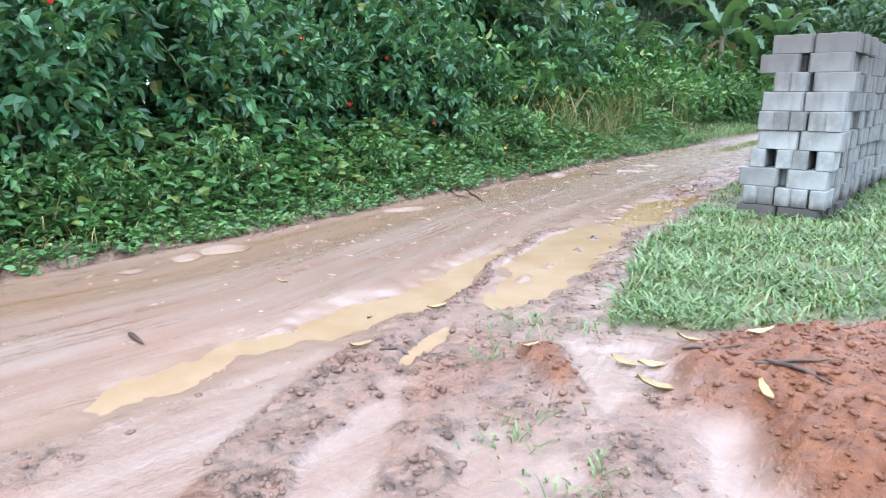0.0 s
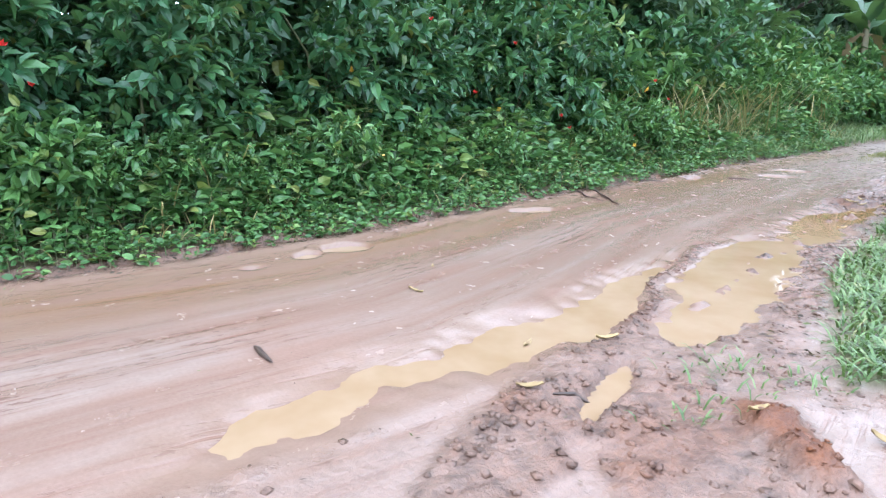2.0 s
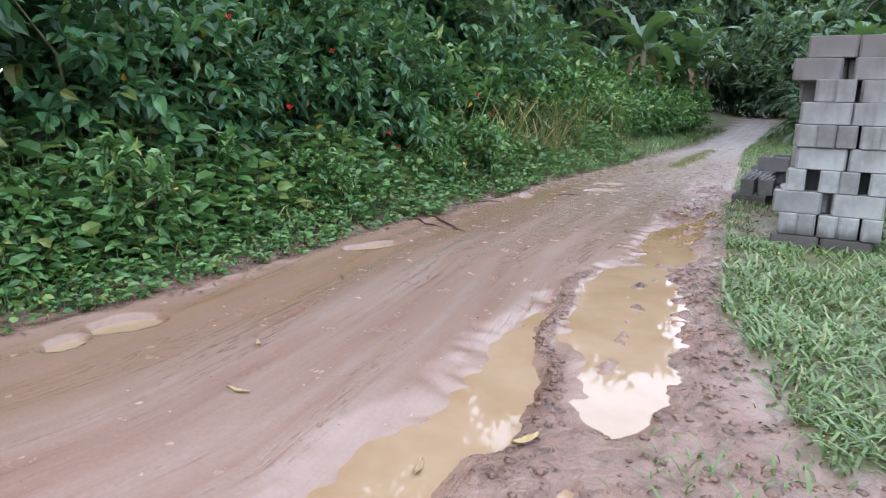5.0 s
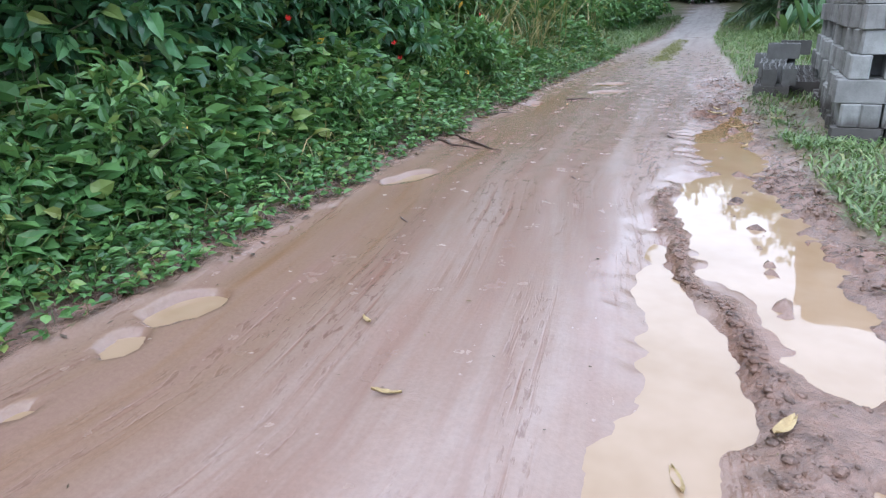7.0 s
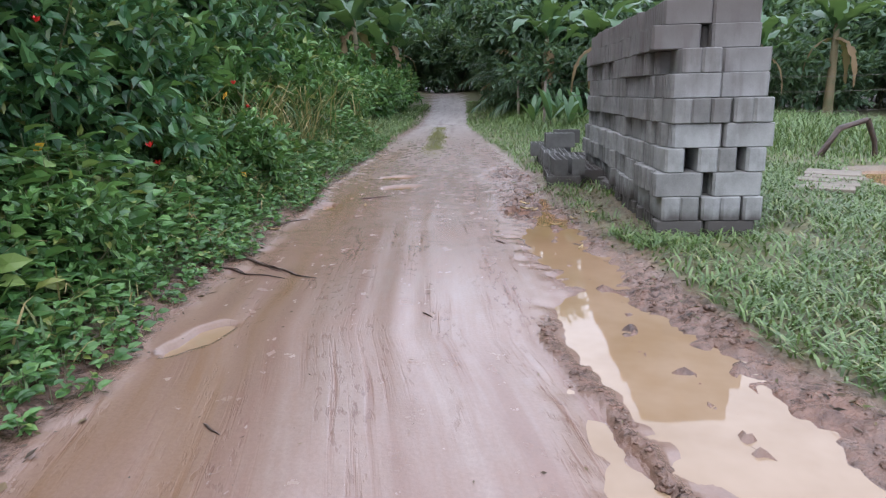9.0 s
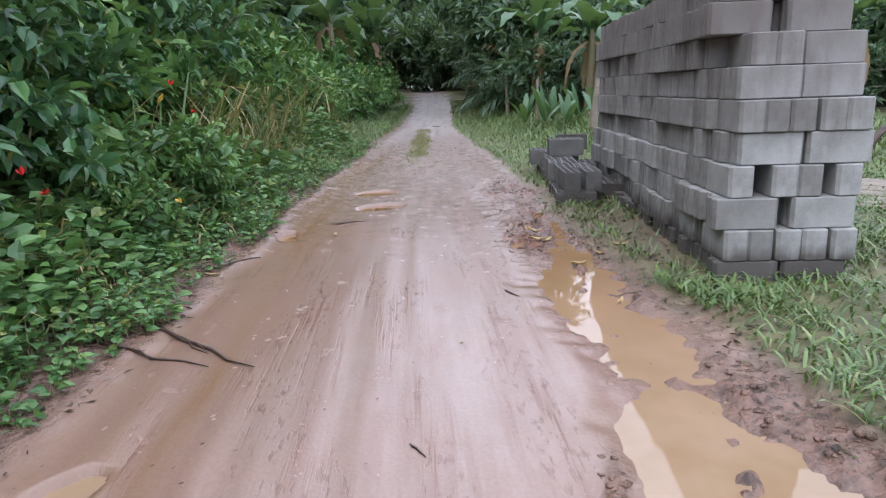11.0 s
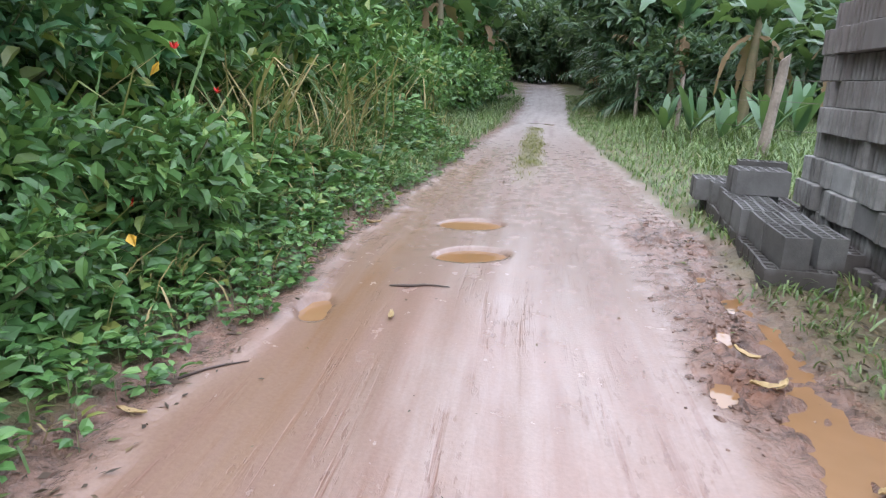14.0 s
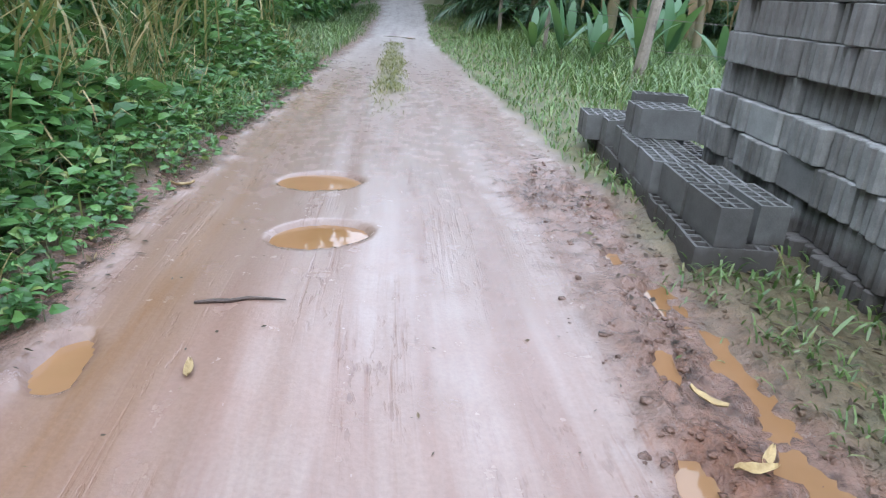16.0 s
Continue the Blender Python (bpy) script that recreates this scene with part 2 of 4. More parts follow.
def block_material(name="concrete_block", tone=1.0, grain_bump=0.35):
    """Grey concrete block: sandy grain, streaks, weathered film; each block its own tone; lowest course soaked by the ground."""
    m, nd, lk, bs = material(name)
    grain = noise_node(nd, lk, 130, 3)
    stain = noise_node(nd, lk, 5, 6)
    oi = nd.new("ShaderNodeObjectInfo")
    col = ramp(nd, lk, stain, [(0.25, (0.19 * tone, 0.195 * tone, 0.19 * tone)), (0.5, (0.29 * tone, 0.3 * tone, 0.295 * tone)), (0.75, (0.37 * tone, 0.38 * tone, 0.375 * tone))])
    col = mix(nd, lk, 0.75, col, ramp(nd, lk, oi.outputs["Random"], [(0.0, (0.42, 0.4, 0.38)), (0.5, (0.85, 0.84, 0.82)), (1.0, (1.0, 1.0, 1.0))]), "MULTIPLY")
    col = mix(nd, lk, 0.35, col, ramp(nd, lk, grain, [(0.3, (0.5, 0.5, 0.5)), (0.7, (1.0, 1.0, 1.0))]), "MULTIPLY")
    wp = nd.new("ShaderNodeNewGeometry")
    sp = nd.new("ShaderNodeSeparateXYZ")
    lk.new(wp.outputs["Position"], sp.inputs[0])
    # rain film with ragged lower rim on the upper courses, rising damp at the foot
    mp = nd.new("ShaderNodeMapping")
    mp.inputs["Scale"].default_value = (5.0, 5.0, 0.7)
    lk.new(wp.outputs["Position"], mp.inputs[0])
    streak = nd.new("ShaderNodeTexNoise")
    streak.inputs["Scale"].default_value, streak.inputs["Detail"].default_value = 2.2, 6
    lk.new(mp.outputs[0], streak.inputs["Vector"])
    film = calc(nd, lk, "ADD", calc(nd, lk, "MULTIPLY", sp.outputs[2], 0.5), calc(nd, lk, "MULTIPLY_ADD", streak.outputs["Fac"], 1.0, -0.48))
    filmf = ramp(nd, lk, film, [(0.42, (0, 0, 0)), (0.95, (1, 1, 1))])
    col = mix(nd, lk, calc(nd, lk, "MULTIPLY", filmf, 0.8), col, (0.1, 0.085, 0.078))
    damp = ramp(nd, lk, calc(nd, lk, "ADD", sp.outputs[2], calc(nd, lk, "MULTIPLY", streak.outputs["Fac"], 0.16)), [(0.23, (1, 1, 1)), (0.31, (0, 0, 0))])
    col = mix(nd, lk, calc(nd, lk, "MULTIPLY", damp, 0.85), col, (0.046, 0.039, 0.035))
    lk.new(col, bs.inputs["Base Color"])
    bs.inputs["Roughness"].default_value = 0.85
    relief(nd, lk, bs, grain, grain_bump, 0.006)
    return m


def ground_material():
    """Wet laterite: smooth pink-brown road, ochre ruts, clotted verge, red heap, soil under grass."""
    m, nd, lk, bs = material("wet_earth")

    def attr(n):
        a = nd.new("ShaderNodeAttribute")
        a.attribute_name = n
        return a.outputs["Fac"]

    big, mid, fine = noise_node(nd, lk, 0.9, 5), noise_node(nd, lk, 6, 6), noise_node(nd, lk, 55, 5)
    wp = nd.new("ShaderNodeNewGeometry")
    sp = nd.new("ShaderNodeSeparateXYZ")
    lk.new(wp.outputs["Position"], sp.inputs[0])

    def lengthwise(across, along, detail, rough=0.6):
        """Noise drawn out along the road, following its bends."""
        c = nd.new("ShaderNodeCombineXYZ")
        lk.new(calc(nd, lk, "MULTIPLY", attr("across"), across), c.inputs[0])
        lk.new(calc(nd, lk, "MULTIPLY", sp.outputs[1], along), c.inputs[1])
        n = nd.new("ShaderNodeTexNoise")
        n.inputs["Scale"].default_value, n.inputs["Detail"].default_value, n.inputs["Roughness"].default_value = 1.0, detail, rough
        lk.new(c.outputs[0], n.inputs["Vector"])
        return n.outputs["Fac"]

    track, groove, tread = lengthwise(4.5, 0.35, 5), lengthwise(24.0, 0.9, 3), lengthwise(30.0, 9.0, 3)
    worn = lengthwise(2.6, 0.5, 3)
    road = ramp(nd, lk, track, [(0.36, (0.19, 0.115, 0.088)), (0.5, (0.228, 0.158, 0.128)), (0.64, (0.262, 0.198, 0.17))])
    road = mix(nd, lk, ramp(nd, lk, mid, [(0.4, (0, 0, 0)), (0.75, (0.35, 0.35, 0.35))]), road, (0.2, 0.125, 0.09))
    road = mix(nd, lk, ramp(nd, lk, big, [(0.45, (0, 0, 0)), (0.7, (0.5, 0.5, 0.5))]), road, (0.24, 0.142, 0.108))
    # narrow wheel grooves and broken tread prints in redder, darker earth
    lines = calc(nd, lk, "MULTIPLY", ramp(nd, lk, groove, [(0.52, (0, 0, 0)), (0.66, (1, 1, 1))]), ramp(nd, lk, worn, [(0.45, (0, 0, 0)), (0.65, (0.7, 0.7, 0.7))]))
    road = mix(nd, lk, lines, road, (0.15, 0.066, 0.042))
    prints = calc(nd, lk, "MULTIPLY", ramp(nd, lk, tread, [(0.56, (0, 0, 0)), (0.66, (1, 1, 1))]), ramp(nd, lk, worn, [(0.5, (0, 0, 0)), (0.6, (0.9, 0.9, 0.9))]))
    road = mix(nd, lk, calc(nd, lk, "MULTIPLY", prints, 0.75), road, (0.1, 0.05, 0.036))
    # farther on the road is grey and gritty; sky glare is painted in as paleness
    road = mix(nd, lk, attr("grey"), road, ramp(nd, lk, track, [(0.35, (0.245, 0.205, 0.188)), (0.65, (0.335, 0.298, 0.282))]))
    # ochre rut colour, darkened for the dark bank mirrored in it
    road = mix(nd, lk, calc(nd, lk, "MULTIPLY", attr("ochre"), calc(nd, lk, "MULTIPLY_ADD", track, 3.0, -1.05)), road, (0.178, 0.1, 0.055))
    patch = noise_node(nd, lk, 13, 7)
    rough = ramp(nd, lk, patch, [(0.34, (0.06, 0.034, 0.024)), (0.5, (0.165, 0.1, 0.074)), (0.72, (0.225, 0.125, 0.088))])
    red = ramp(nd, lk, patch, [(0.3, (0.085, 0.026, 0.01)), (0.6, (0.17, 0.058, 0.021)), (0.8, (0.22, 0.095, 0.04))])
    soil = ramp(nd, lk, mid, [(0.35, (0.05, 0.06, 0.022)), (0.65, (0.13, 0.12, 0.05))])
    col = mix(nd, lk, attr("rough"), road, rough)
    col = mix(nd, lk, attr("red"), col, red)
    col = mix(nd, lk, attr("grassy"), col, soil)
    col = mix(nd, lk, 0.3, col, ramp(nd, lk, fine, [(0.3, (0.55, 0.55, 0.55)), (0.7, (1.0, 1.0, 1.0))]), "MULTIPLY")
    lk.new(col, bs.inputs["Base Color"])
    wet = calc(nd, lk, "MULTIPLY_ADD", attr("dry"), 0.45, calc(nd, lk, "MULTIPLY_ADD", mid, 0.4, calc(nd, lk, "MULTIPLY_ADD", attr("grey"), 0.2, calc(nd, lk, "MULTIPLY_ADD", track, -0.45, 0.22))))
    lk.new(wet, bs.inputs["Roughness"])
    lumps = noise_node(nd, lk, 22, 6)
    h = calc(nd, lk, "ADD", calc(nd, lk, "MULTIPLY_ADD", lines, -0.2, 0.4), calc(nd, lk, "MULTIPLY_ADD", prints, -0.25, calc(nd, lk, "MULTIPLY_ADD", mid, 0.04, calc(nd, lk, "MULTIPLY", fine, 0.08))))
    both = nd.new("ShaderNodeMath")
    both.operation = "MULTIPLY_ADD"
    lk.new(lumps, both.inputs[0])
    lk.new(calc(nd, lk, "MULTIPLY", calc(nd, lk, "MAXIMUM", attr("rough"), attr("red")), 3.4), both.inputs[1])
    lk.new(h, both.inputs[2])
    relief(nd, lk, bs, both.outputs[0], 0.55, 0.03)
    return m


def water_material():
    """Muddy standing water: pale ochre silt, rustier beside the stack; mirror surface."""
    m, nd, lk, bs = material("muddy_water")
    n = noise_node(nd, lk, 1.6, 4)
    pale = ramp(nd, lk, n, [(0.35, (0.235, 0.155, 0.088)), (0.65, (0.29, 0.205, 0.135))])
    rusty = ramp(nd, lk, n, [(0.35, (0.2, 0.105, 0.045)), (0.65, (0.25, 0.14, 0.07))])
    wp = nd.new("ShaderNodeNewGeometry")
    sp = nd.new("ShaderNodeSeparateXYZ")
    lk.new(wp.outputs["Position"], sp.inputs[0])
    # rusty silt starts early, so its colour also carries the stack's dark reflection
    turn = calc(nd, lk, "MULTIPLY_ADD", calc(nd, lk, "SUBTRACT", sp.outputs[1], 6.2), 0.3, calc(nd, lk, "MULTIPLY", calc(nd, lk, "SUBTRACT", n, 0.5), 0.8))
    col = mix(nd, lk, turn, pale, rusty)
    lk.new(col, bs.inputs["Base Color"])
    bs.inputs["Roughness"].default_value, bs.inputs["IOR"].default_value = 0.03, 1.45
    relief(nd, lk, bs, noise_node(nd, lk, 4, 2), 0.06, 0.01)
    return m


# second block: same concrete, the long side's shade in its tone, coarser grain
BLOCK, BLOCK_SHADED_END = block_material(), block_material("coarse_shaded_end", 0.82, 0.7)
BLOCK_DAMP = block_material("damp_concrete_block", 0.5)
EARTH = ground_material()
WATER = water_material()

# ---- plan of the ground ----
LEFT_Y, LEFT_X = (-40, 0, 2.3, 3.9, 5.6, 7.5, 9.8, 12.5, 16, 22, 30, 42, 60, 120), (-4.2, -4.3, -4.42, -4.62, -4.97, -5.28, -5.64, -6.1, -6.5, -7.15, -8.3, -10.6, -15, -34)
RIGHT_Y, RIGHT_X = (-40, 2.6, 3.8, 5.0, 5.6, 6.7, 8.2, 9.8, 11.2, 13, 16, 21, 24, 32, 42, 60, 120), (0.3, -0.3, -0.85, -1.42, -1.78, -2.06, -2.44, -2.86, -3.1, -3.53, -4.25, -5.4, -6.0, -7.15, -8.9, -12.6, -31)
PUDDLES = {
    "long": [(-2.72, 8.75), (-3.06, 8.0), (-2.86, 7.3), (-2.66, 6.55), (-2.78, 6.2), (-2.66, 5.75), (-2.5, 5.2), (-2.3, 4.75), (-2.1, 4.36), (-1.95, 4.12), (-1.78, 3.95), (-1.7, 3.62), (-1.44, 3.6), (-1.42, 4.0), (-1.5, 4.6), (-1.62, 5.2), (-1.82, 5.6), (-2.02, 6.2), (-2.2, 7.0), (-2.48, 8.0)],
    "near": [(-2.6, 5.1), (-2.52, 4.6), (-2.46, 4.15), (-2.36, 3.7), (-2.26, 3.3), (-2.2, 2.8), (-2.14, 2.1), (-2.02, 1.55), (-1.92, 1.2), (-1.68, 1.1), (-1.7, 1.7), (-1.82, 2.15), (-1.7, 2.6), (-1.8, 3.1), (-1.74, 3.45), (-1.84, 3.75), (-1.96, 4.02), (-2.2, 4.3), (-2.4, 4.7)],
    "track": [(-1.3, 2.7), (-1.5, 3.15), (-1.42, 3.2), (-1.2, 2.8)],
    "thin": [(-3.12, 10.8), (-3.02, 9.9), (-2.97, 9.3), (-3.02, 8.6), (-3.02, 8.0), (-2.4, 7.9), (-2.5, 8.5), (-2.64, 9.05), (-2.76, 9.6), (-2.9, 10.4)],
    "spot_a": [(-3.22, 10.6), (-3.16, 10.6), (-3.17, 10.8), (-3.22, 10.78)],
    "spot_b": [(-3.08, 10.08), (-3.01, 10.1), (-3.04, 10.32), (-3.09, 10.3)],
    "spot_c": [(-3.17, 9.56), (-3.1, 9.58), (-3.11, 9.76), (-3.17, 9.74)],
    "spot_d": [(-3.21, 8.9), (-3.14, 8.92), (-3.14, 9.12), (-3.2, 9.1)],
    "round_a": [(-4.98, 10.55), (-4.85, 10.42), (-4.65, 10.45), (-4.5, 10.66), (-4.62, 10.8), (-4.88, 10.76)],
    "round_b": [(-5.29, 11.5), (-5.1, 11.38), (-4.86, 11.46), (-4.79, 11.62), (-4.95, 11.76), (-5.2, 11.7)],
    "edge_a": [(-4.24, 2.84), (-4.27, 3.02), (-4.15, 3.24), (-4.0, 3.1), (-4.08, 2.9)],
    "edge_b": [(-4.13, 2.56), (-4.19, 2.72), (-4.07, 2.77), (-4.01, 2.66)],
    "edge_c": [(-4.66, 5.24), (-4.6, 5.56), (-4.48, 5.54), (-4.52, 5.24)],
    "edge_d": [(-5.24, 9.09), (-5.31, 9.26), (-5.26, 9.37), (-5.16, 9.15)],
    "edge_e": [(-3.99, 2.12), (-3.99, 2.26), (-3.92, 2.3), (-3.91, 2.18)],
    "far": [(-6.1, 23.6), (-7.0, 23.7), (-7.1, 24.5), (-6.2, 24.4)],
    "field": [(1.0, 10.2), (2.9, 10.6), (3.2, 12.6), (1.2, 12.3)],
}
WATER_Z = -0.012


def smooth(a, lo, hi):
    t = np.clip((a - lo) / (hi - lo), 0, 1)
    return t * t * (3 - 2 * t)


def inside(X, Y, poly):
    """Signed distance to a polygon, positive inside."""
    d, w = np.full(X.shape, 1e9), np.zeros(X.shape, bool)
    for (x0, y0), (x1, y1) in zip(poly, poly[1:] + poly[:1]):
        ex, ey = x1 - x0, y1 - y0
        t = np.clip(((X - x0) * ex + (Y - y0) * ey) / (ex * ex + ey * ey), 0, 1)
        d = np.minimum(d, np.hypot(X - x0 - t * ex, Y - y0 - t * ey))
        cross = (y0 > Y) != (y1 > Y)
        w ^= cross & (X < (Y - y0) / (ey if ey else 1e-9) * ex + x0)
    return np.where(w, d, -d)


_tab = rng.random((64, 64))


def wave(X, Y, scale, shift=0.0):
    """Smooth value noise, -1 to 1."""
    u, v = X * scale + 17.3 + shift, Y * scale + 5.1 + shift * 1.7
    i, j = np.floor(u).astype(int), np.floor(v).astype(int)
    a, b = u - i, v - j
    a, b = a * a * (3 - 2 * a), b * b * (3 - 2 * b)
    g = lambda p, q: _tab[p % 64, q % 64]
    return 2 * ((g(i, j) * (1 - a) + g(i + 1, j) * a) * (1 - b) + (g(i, j + 1) * (1 - a) + g(i + 1, j + 1) * a) * b) - 1


def plan(X, Y):
    """Height of the ground and its covers at X, Y."""
    X, Y = np.asarray(X, float), np.asarray(Y, float)
    wob = 0.06 * wave(X, Y, 2.3) + 0.04 * wave(X, Y, 6.1)
    xl, xr = np.interp(Y, LEFT_Y, LEFT_X), np.interp(Y, RIGHT_Y, RIGHT_X)
    dl, dr = xl - X + wob, X - xr + wob
    bank, lawn = smooth(dl, -0.03, 0.12), smooth(dr, 0.02, 0.22)
    yard = smooth(-inside(X, Y, [(-0.75, 3.9), (-0.1, 4.6), (0.4, 5.4), (12, 8.5), (12, 60), (-14, 60), (-2.6, 9.8), (-1.3, 4.4)]) + wob, 0.0, 0.15)
    lawn = lawn * (1 - np.where(Y < 9, yard, 0))
    bare = smooth(np.interp(Y, (7.6, 8.2, 13), (-1.75, -1.8, -2.4)) - X, 0.0, 0.15) * smooth(Y, 7.0, 7.8) * (1 - smooth(Y, 11.0, 12.0)) * smooth(dr, -0.1, 0.1)
    verge = smooth(dr + 0.7 * (1 - smooth(Y, 3.6, 4.8)), -0.75, -0.35) * (1 - smooth(Y, 10.5, 13.5) * 0.9) * (1 - 0.75 * lawn)
    verge = np.maximum(verge, 0.8 * bare)
    verge = np.clip(verge * (0.75 + 0.5 * wave(X, Y, 1.1, 3)), 0, 1)
    heap = smooth(inside(X, Y, [(-0.5, 3.75), (-0.1, 4.35), (0.35, 5.0), (1.6, 6.0), (3.2, 5.0), (3.0, 3.2), (1.5, 2.6), (0.45, 2.75)]) + 2.2 * wob, -0.05, 0.45)
    lump = smooth(1 - np.hypot(((X + 0.6) * 0.817 - (Y - 3.11) * 0.577) / 0.46, ((X + 0.6) * 0.577 + (Y - 3.11) * 0.817) / 0.15) + wob * 2.5, 0, 0.6)
    red = np.clip(heap * 1.6 + lump + 0.4 * verge * smooth(wave(X, Y, 2.7, 9), 0.2, 0.6) * (1 - lawn), 0, 1)
    strip = smooth(0.27 - np.abs(X - np.interp(Y, (14, 16, 20.5, 26), (-5.05, -5.38, -6.15, -7.1))) + wob, 0, 0.24) * smooth(Y, 13.6, 16.0) * (1 - smooth(Y, 21, 22.5))
    u = (X - xl) / np.maximum(xr - xl, 0.5)
    near = 1 - smooth(Y, 13, 20)
    z = 0.008 * wave(X, Y, 0.6) * (0.3 + 0.7 * near) + 0.001 * wave(X, Y, 3.1, 2) * near
    ruts = np.exp(-((u - 0.2) / 0.07) ** 2) + np.exp(-((u - 0.68) / 0.08) ** 2)
    z = z + 0.02 - 0.02 * ruts * (0.6 + 0.4 * wave(X, Y, 0.5, 5)) + 0.006 * near * wave((X - 0.5 * xl - 0.5 * xr) * 5, Y * 0.35, 1.6, 4)
    clod = np.abs(wave(X, Y, 9, 1)) * 0.6 + np.abs(wave(X, Y, 19, 6)) * 0.4
    # smooth tyre slides across the clotted verge, clods pressed up in rows between them
    along, over = -0.55 * X + 0.83 * Y, 0.83 * X + 0.55 * Y
    slide = smooth(wave(over, along * 0.16, 3.4, 23) + 0.25 * wave(X, Y, 5.0, 31), -0.05, 0.3) * (1 - smooth(Y, 4.4, 5.2)) * (1 - lump)
    lug = smooth(wave(over * 0.55, along, 10.0, 15), 0.0, 0.4) * (1 - slide)
    verge_h = verge * (1 - 0.85 * slide)
    z = z - 0.02 * verge * slide + 0.018 * verge * lug
    z = z + verge_h * (1 - 0.5 * bare) * (np.where(Y < 4.8, 0.035, 0.12) * (clod - 0.3) + np.where(Y < 4.8, 0.006, 0.02) * wave(X, Y, 3.3, 8)) + heap * (0.17 + 0.05 * wave(X, Y, 2.1) + 0.05 * (clod - 0.3)) + lump * (0.05 + 0.06 * clod)
    z = z + lawn * (0.035 + 0.03 * wave(X, Y, 1.2, 7)) + strip * 0.02
    z = np.where(Y < 22, np.maximum(z, WATER_Z + 0.013 + 0.001 * wave(X, Y, 5, 3)), z)
    z = z + bank * (0.03 + 0.02 * clod) + np.clip(dl, 0, 6) * 0.14 + np.clip(dr - 12, 0, 60) * 0.02 + np.clip(Y - 24, 0, 60) * 0.03
    edge = np.exp(-((dl + 0.1) / 0.1) ** 2) * 0.02
    z = z + edge
    # trodden ground round the foot of the block stack
    apron = smooth(inside(X, Y, [(-1.9, 8.0), (-0.95, 8.15), (-1.45, 12.6), (-2.4, 12.5)]), -0.5, -0.08)
    z = z * (1 - apron) + apron * (-0.005 + 0.02 * clod)
    wet = np.zeros(X.shape)
    for name, poly in PUDDLES.items():
        big = name in ("long", "near", "thin", "field", "far")
        broken = name in ("long", "near", "thin")
        if big:
            s = inside(X, Y, poly)
        else:
            pts = np.array(poly)
            c0 = pts.mean(0)
            w_, e_ = np.linalg.eigh(np.cov((pts - c0).T))
            ab = np.sqrt(w_ * (2.0 if name[:5] == "round" else 1.6))
            q0 = ((X - c0[0]) * e_[0, 0] + (Y - c0[1]) * e_[1, 0]) / ab[0]
            q1 = ((X - c0[0]) * e_[0, 1] + (Y - c0[1]) * e_[1, 1]) / ab[1]
            s = (1 - np.hypot(q0, q1)) * (ab[0] + ab[1]) / 2
        s = s + (wob * 0.9 if big else wob * 0.3 if name[:5] == "round" else wob * 0.6 + 0.025 * wave(X, Y, 13, 5)) + (0.04 * wave(X, Y, 11, 11) + 0.03 * wave(X, Y, 4.3, 13) if broken else 0)
        k = smooth(s, -0.2, 0.3) if broken else smooth(s, -0.07, 0.12) if big else smooth(s, -0.012, 0.03)
        basin = WATER_Z - (0.03 if big else 0.02)
        z = z * (1 - k) + k * (basin + (0.012 * clod if broken else 0) + (0.055 * smooth(clod, 0.3, 0.7) * np.exp(-((X - np.interp(Y, (4.5, 5, 6, 7, 8, 9, 10), (-1.85, -1.98, -2.3, -2.52, -2.75, -2.85, -3.0)) + wob) / 0.045) ** 2) if name in ("long", "thin") else 0))
        wet = np.maximum(wet, smooth(s, -0.25, 0.05) if big else smooth(s, -0.04, 0.02))
    ridge = np.exp(-((X - np.interp(Y, (3.6, 4.15, 4.6, 5.2, 6.0), (-1.74, -2.05, -2.3, -2.52, -2.74)) + wob) / 0.04) ** 2) * smooth(Y, 3.3, 3.6) * (1 - smooth(Y, 5.6, 6.2))
    z = z + ridge * (0.02 + 0.035 * clod) * np.clip(0.75 + 0.7 * wave(X, Y, 2.4, 27), 0.15, 1.2)
    # ochre ruts; toward the left edge the bank's dark reflection is painted in
    ochre = np.clip(np.exp(-((u - 0.17) / 0.09) ** 2) + 0.5 * (1 - smooth(u, 0.12, 0.3)) + 0.6 * wet, 0, 1)
    rough = np.clip(verge * np.where(Y < 4.8, 0.8, 1.0) * (1 - 0.75 * slide) + 0.4 * lug * verge + ridge + smooth(dl, -0.2, 0.05), 0, 1)
    grassy = np.clip(np.maximum.reduce([smooth(dl, 0.05, 0.35), lawn * (1 - bare), 0.7 * bare, 1.0 * strip * (0.7 + 0.4 * wave(X, Y, 2.0, 6))]) * (1 - heap), 0, 1) * (1 - wet * 0.6)
    dry = np.clip(0.6 * heap + grassy + 0.35 * lump + 0.45 * verge * (1 - smooth(Y, 4.4, 5.2)), 0, 1)
    # grey grows with distance and carries the sky glare put into the road colour
    return z, dict(grey=0.32 * smooth(Y, 8, 14) + 0.68 * smooth(Y, 15, 24), across=X - 0.5 * xl - 0.5 * xr, rough=rough, red=red * (1 - 0.7 * slide * (1 - heap)), grassy=grassy, dry=dry, ochre=ochre * (1 - heap) * (1 - smooth(Y, 14, 19))), dict(lawn=lawn, bank=dl, heap=heap, wet=wet, verge=verge, strip=strip, dr=dr, ridge=ridge, lug=lug * verge, slide=slide)


def height(x, y):
    return float(plan(np.array([x]), np.array([y]))[0][0])


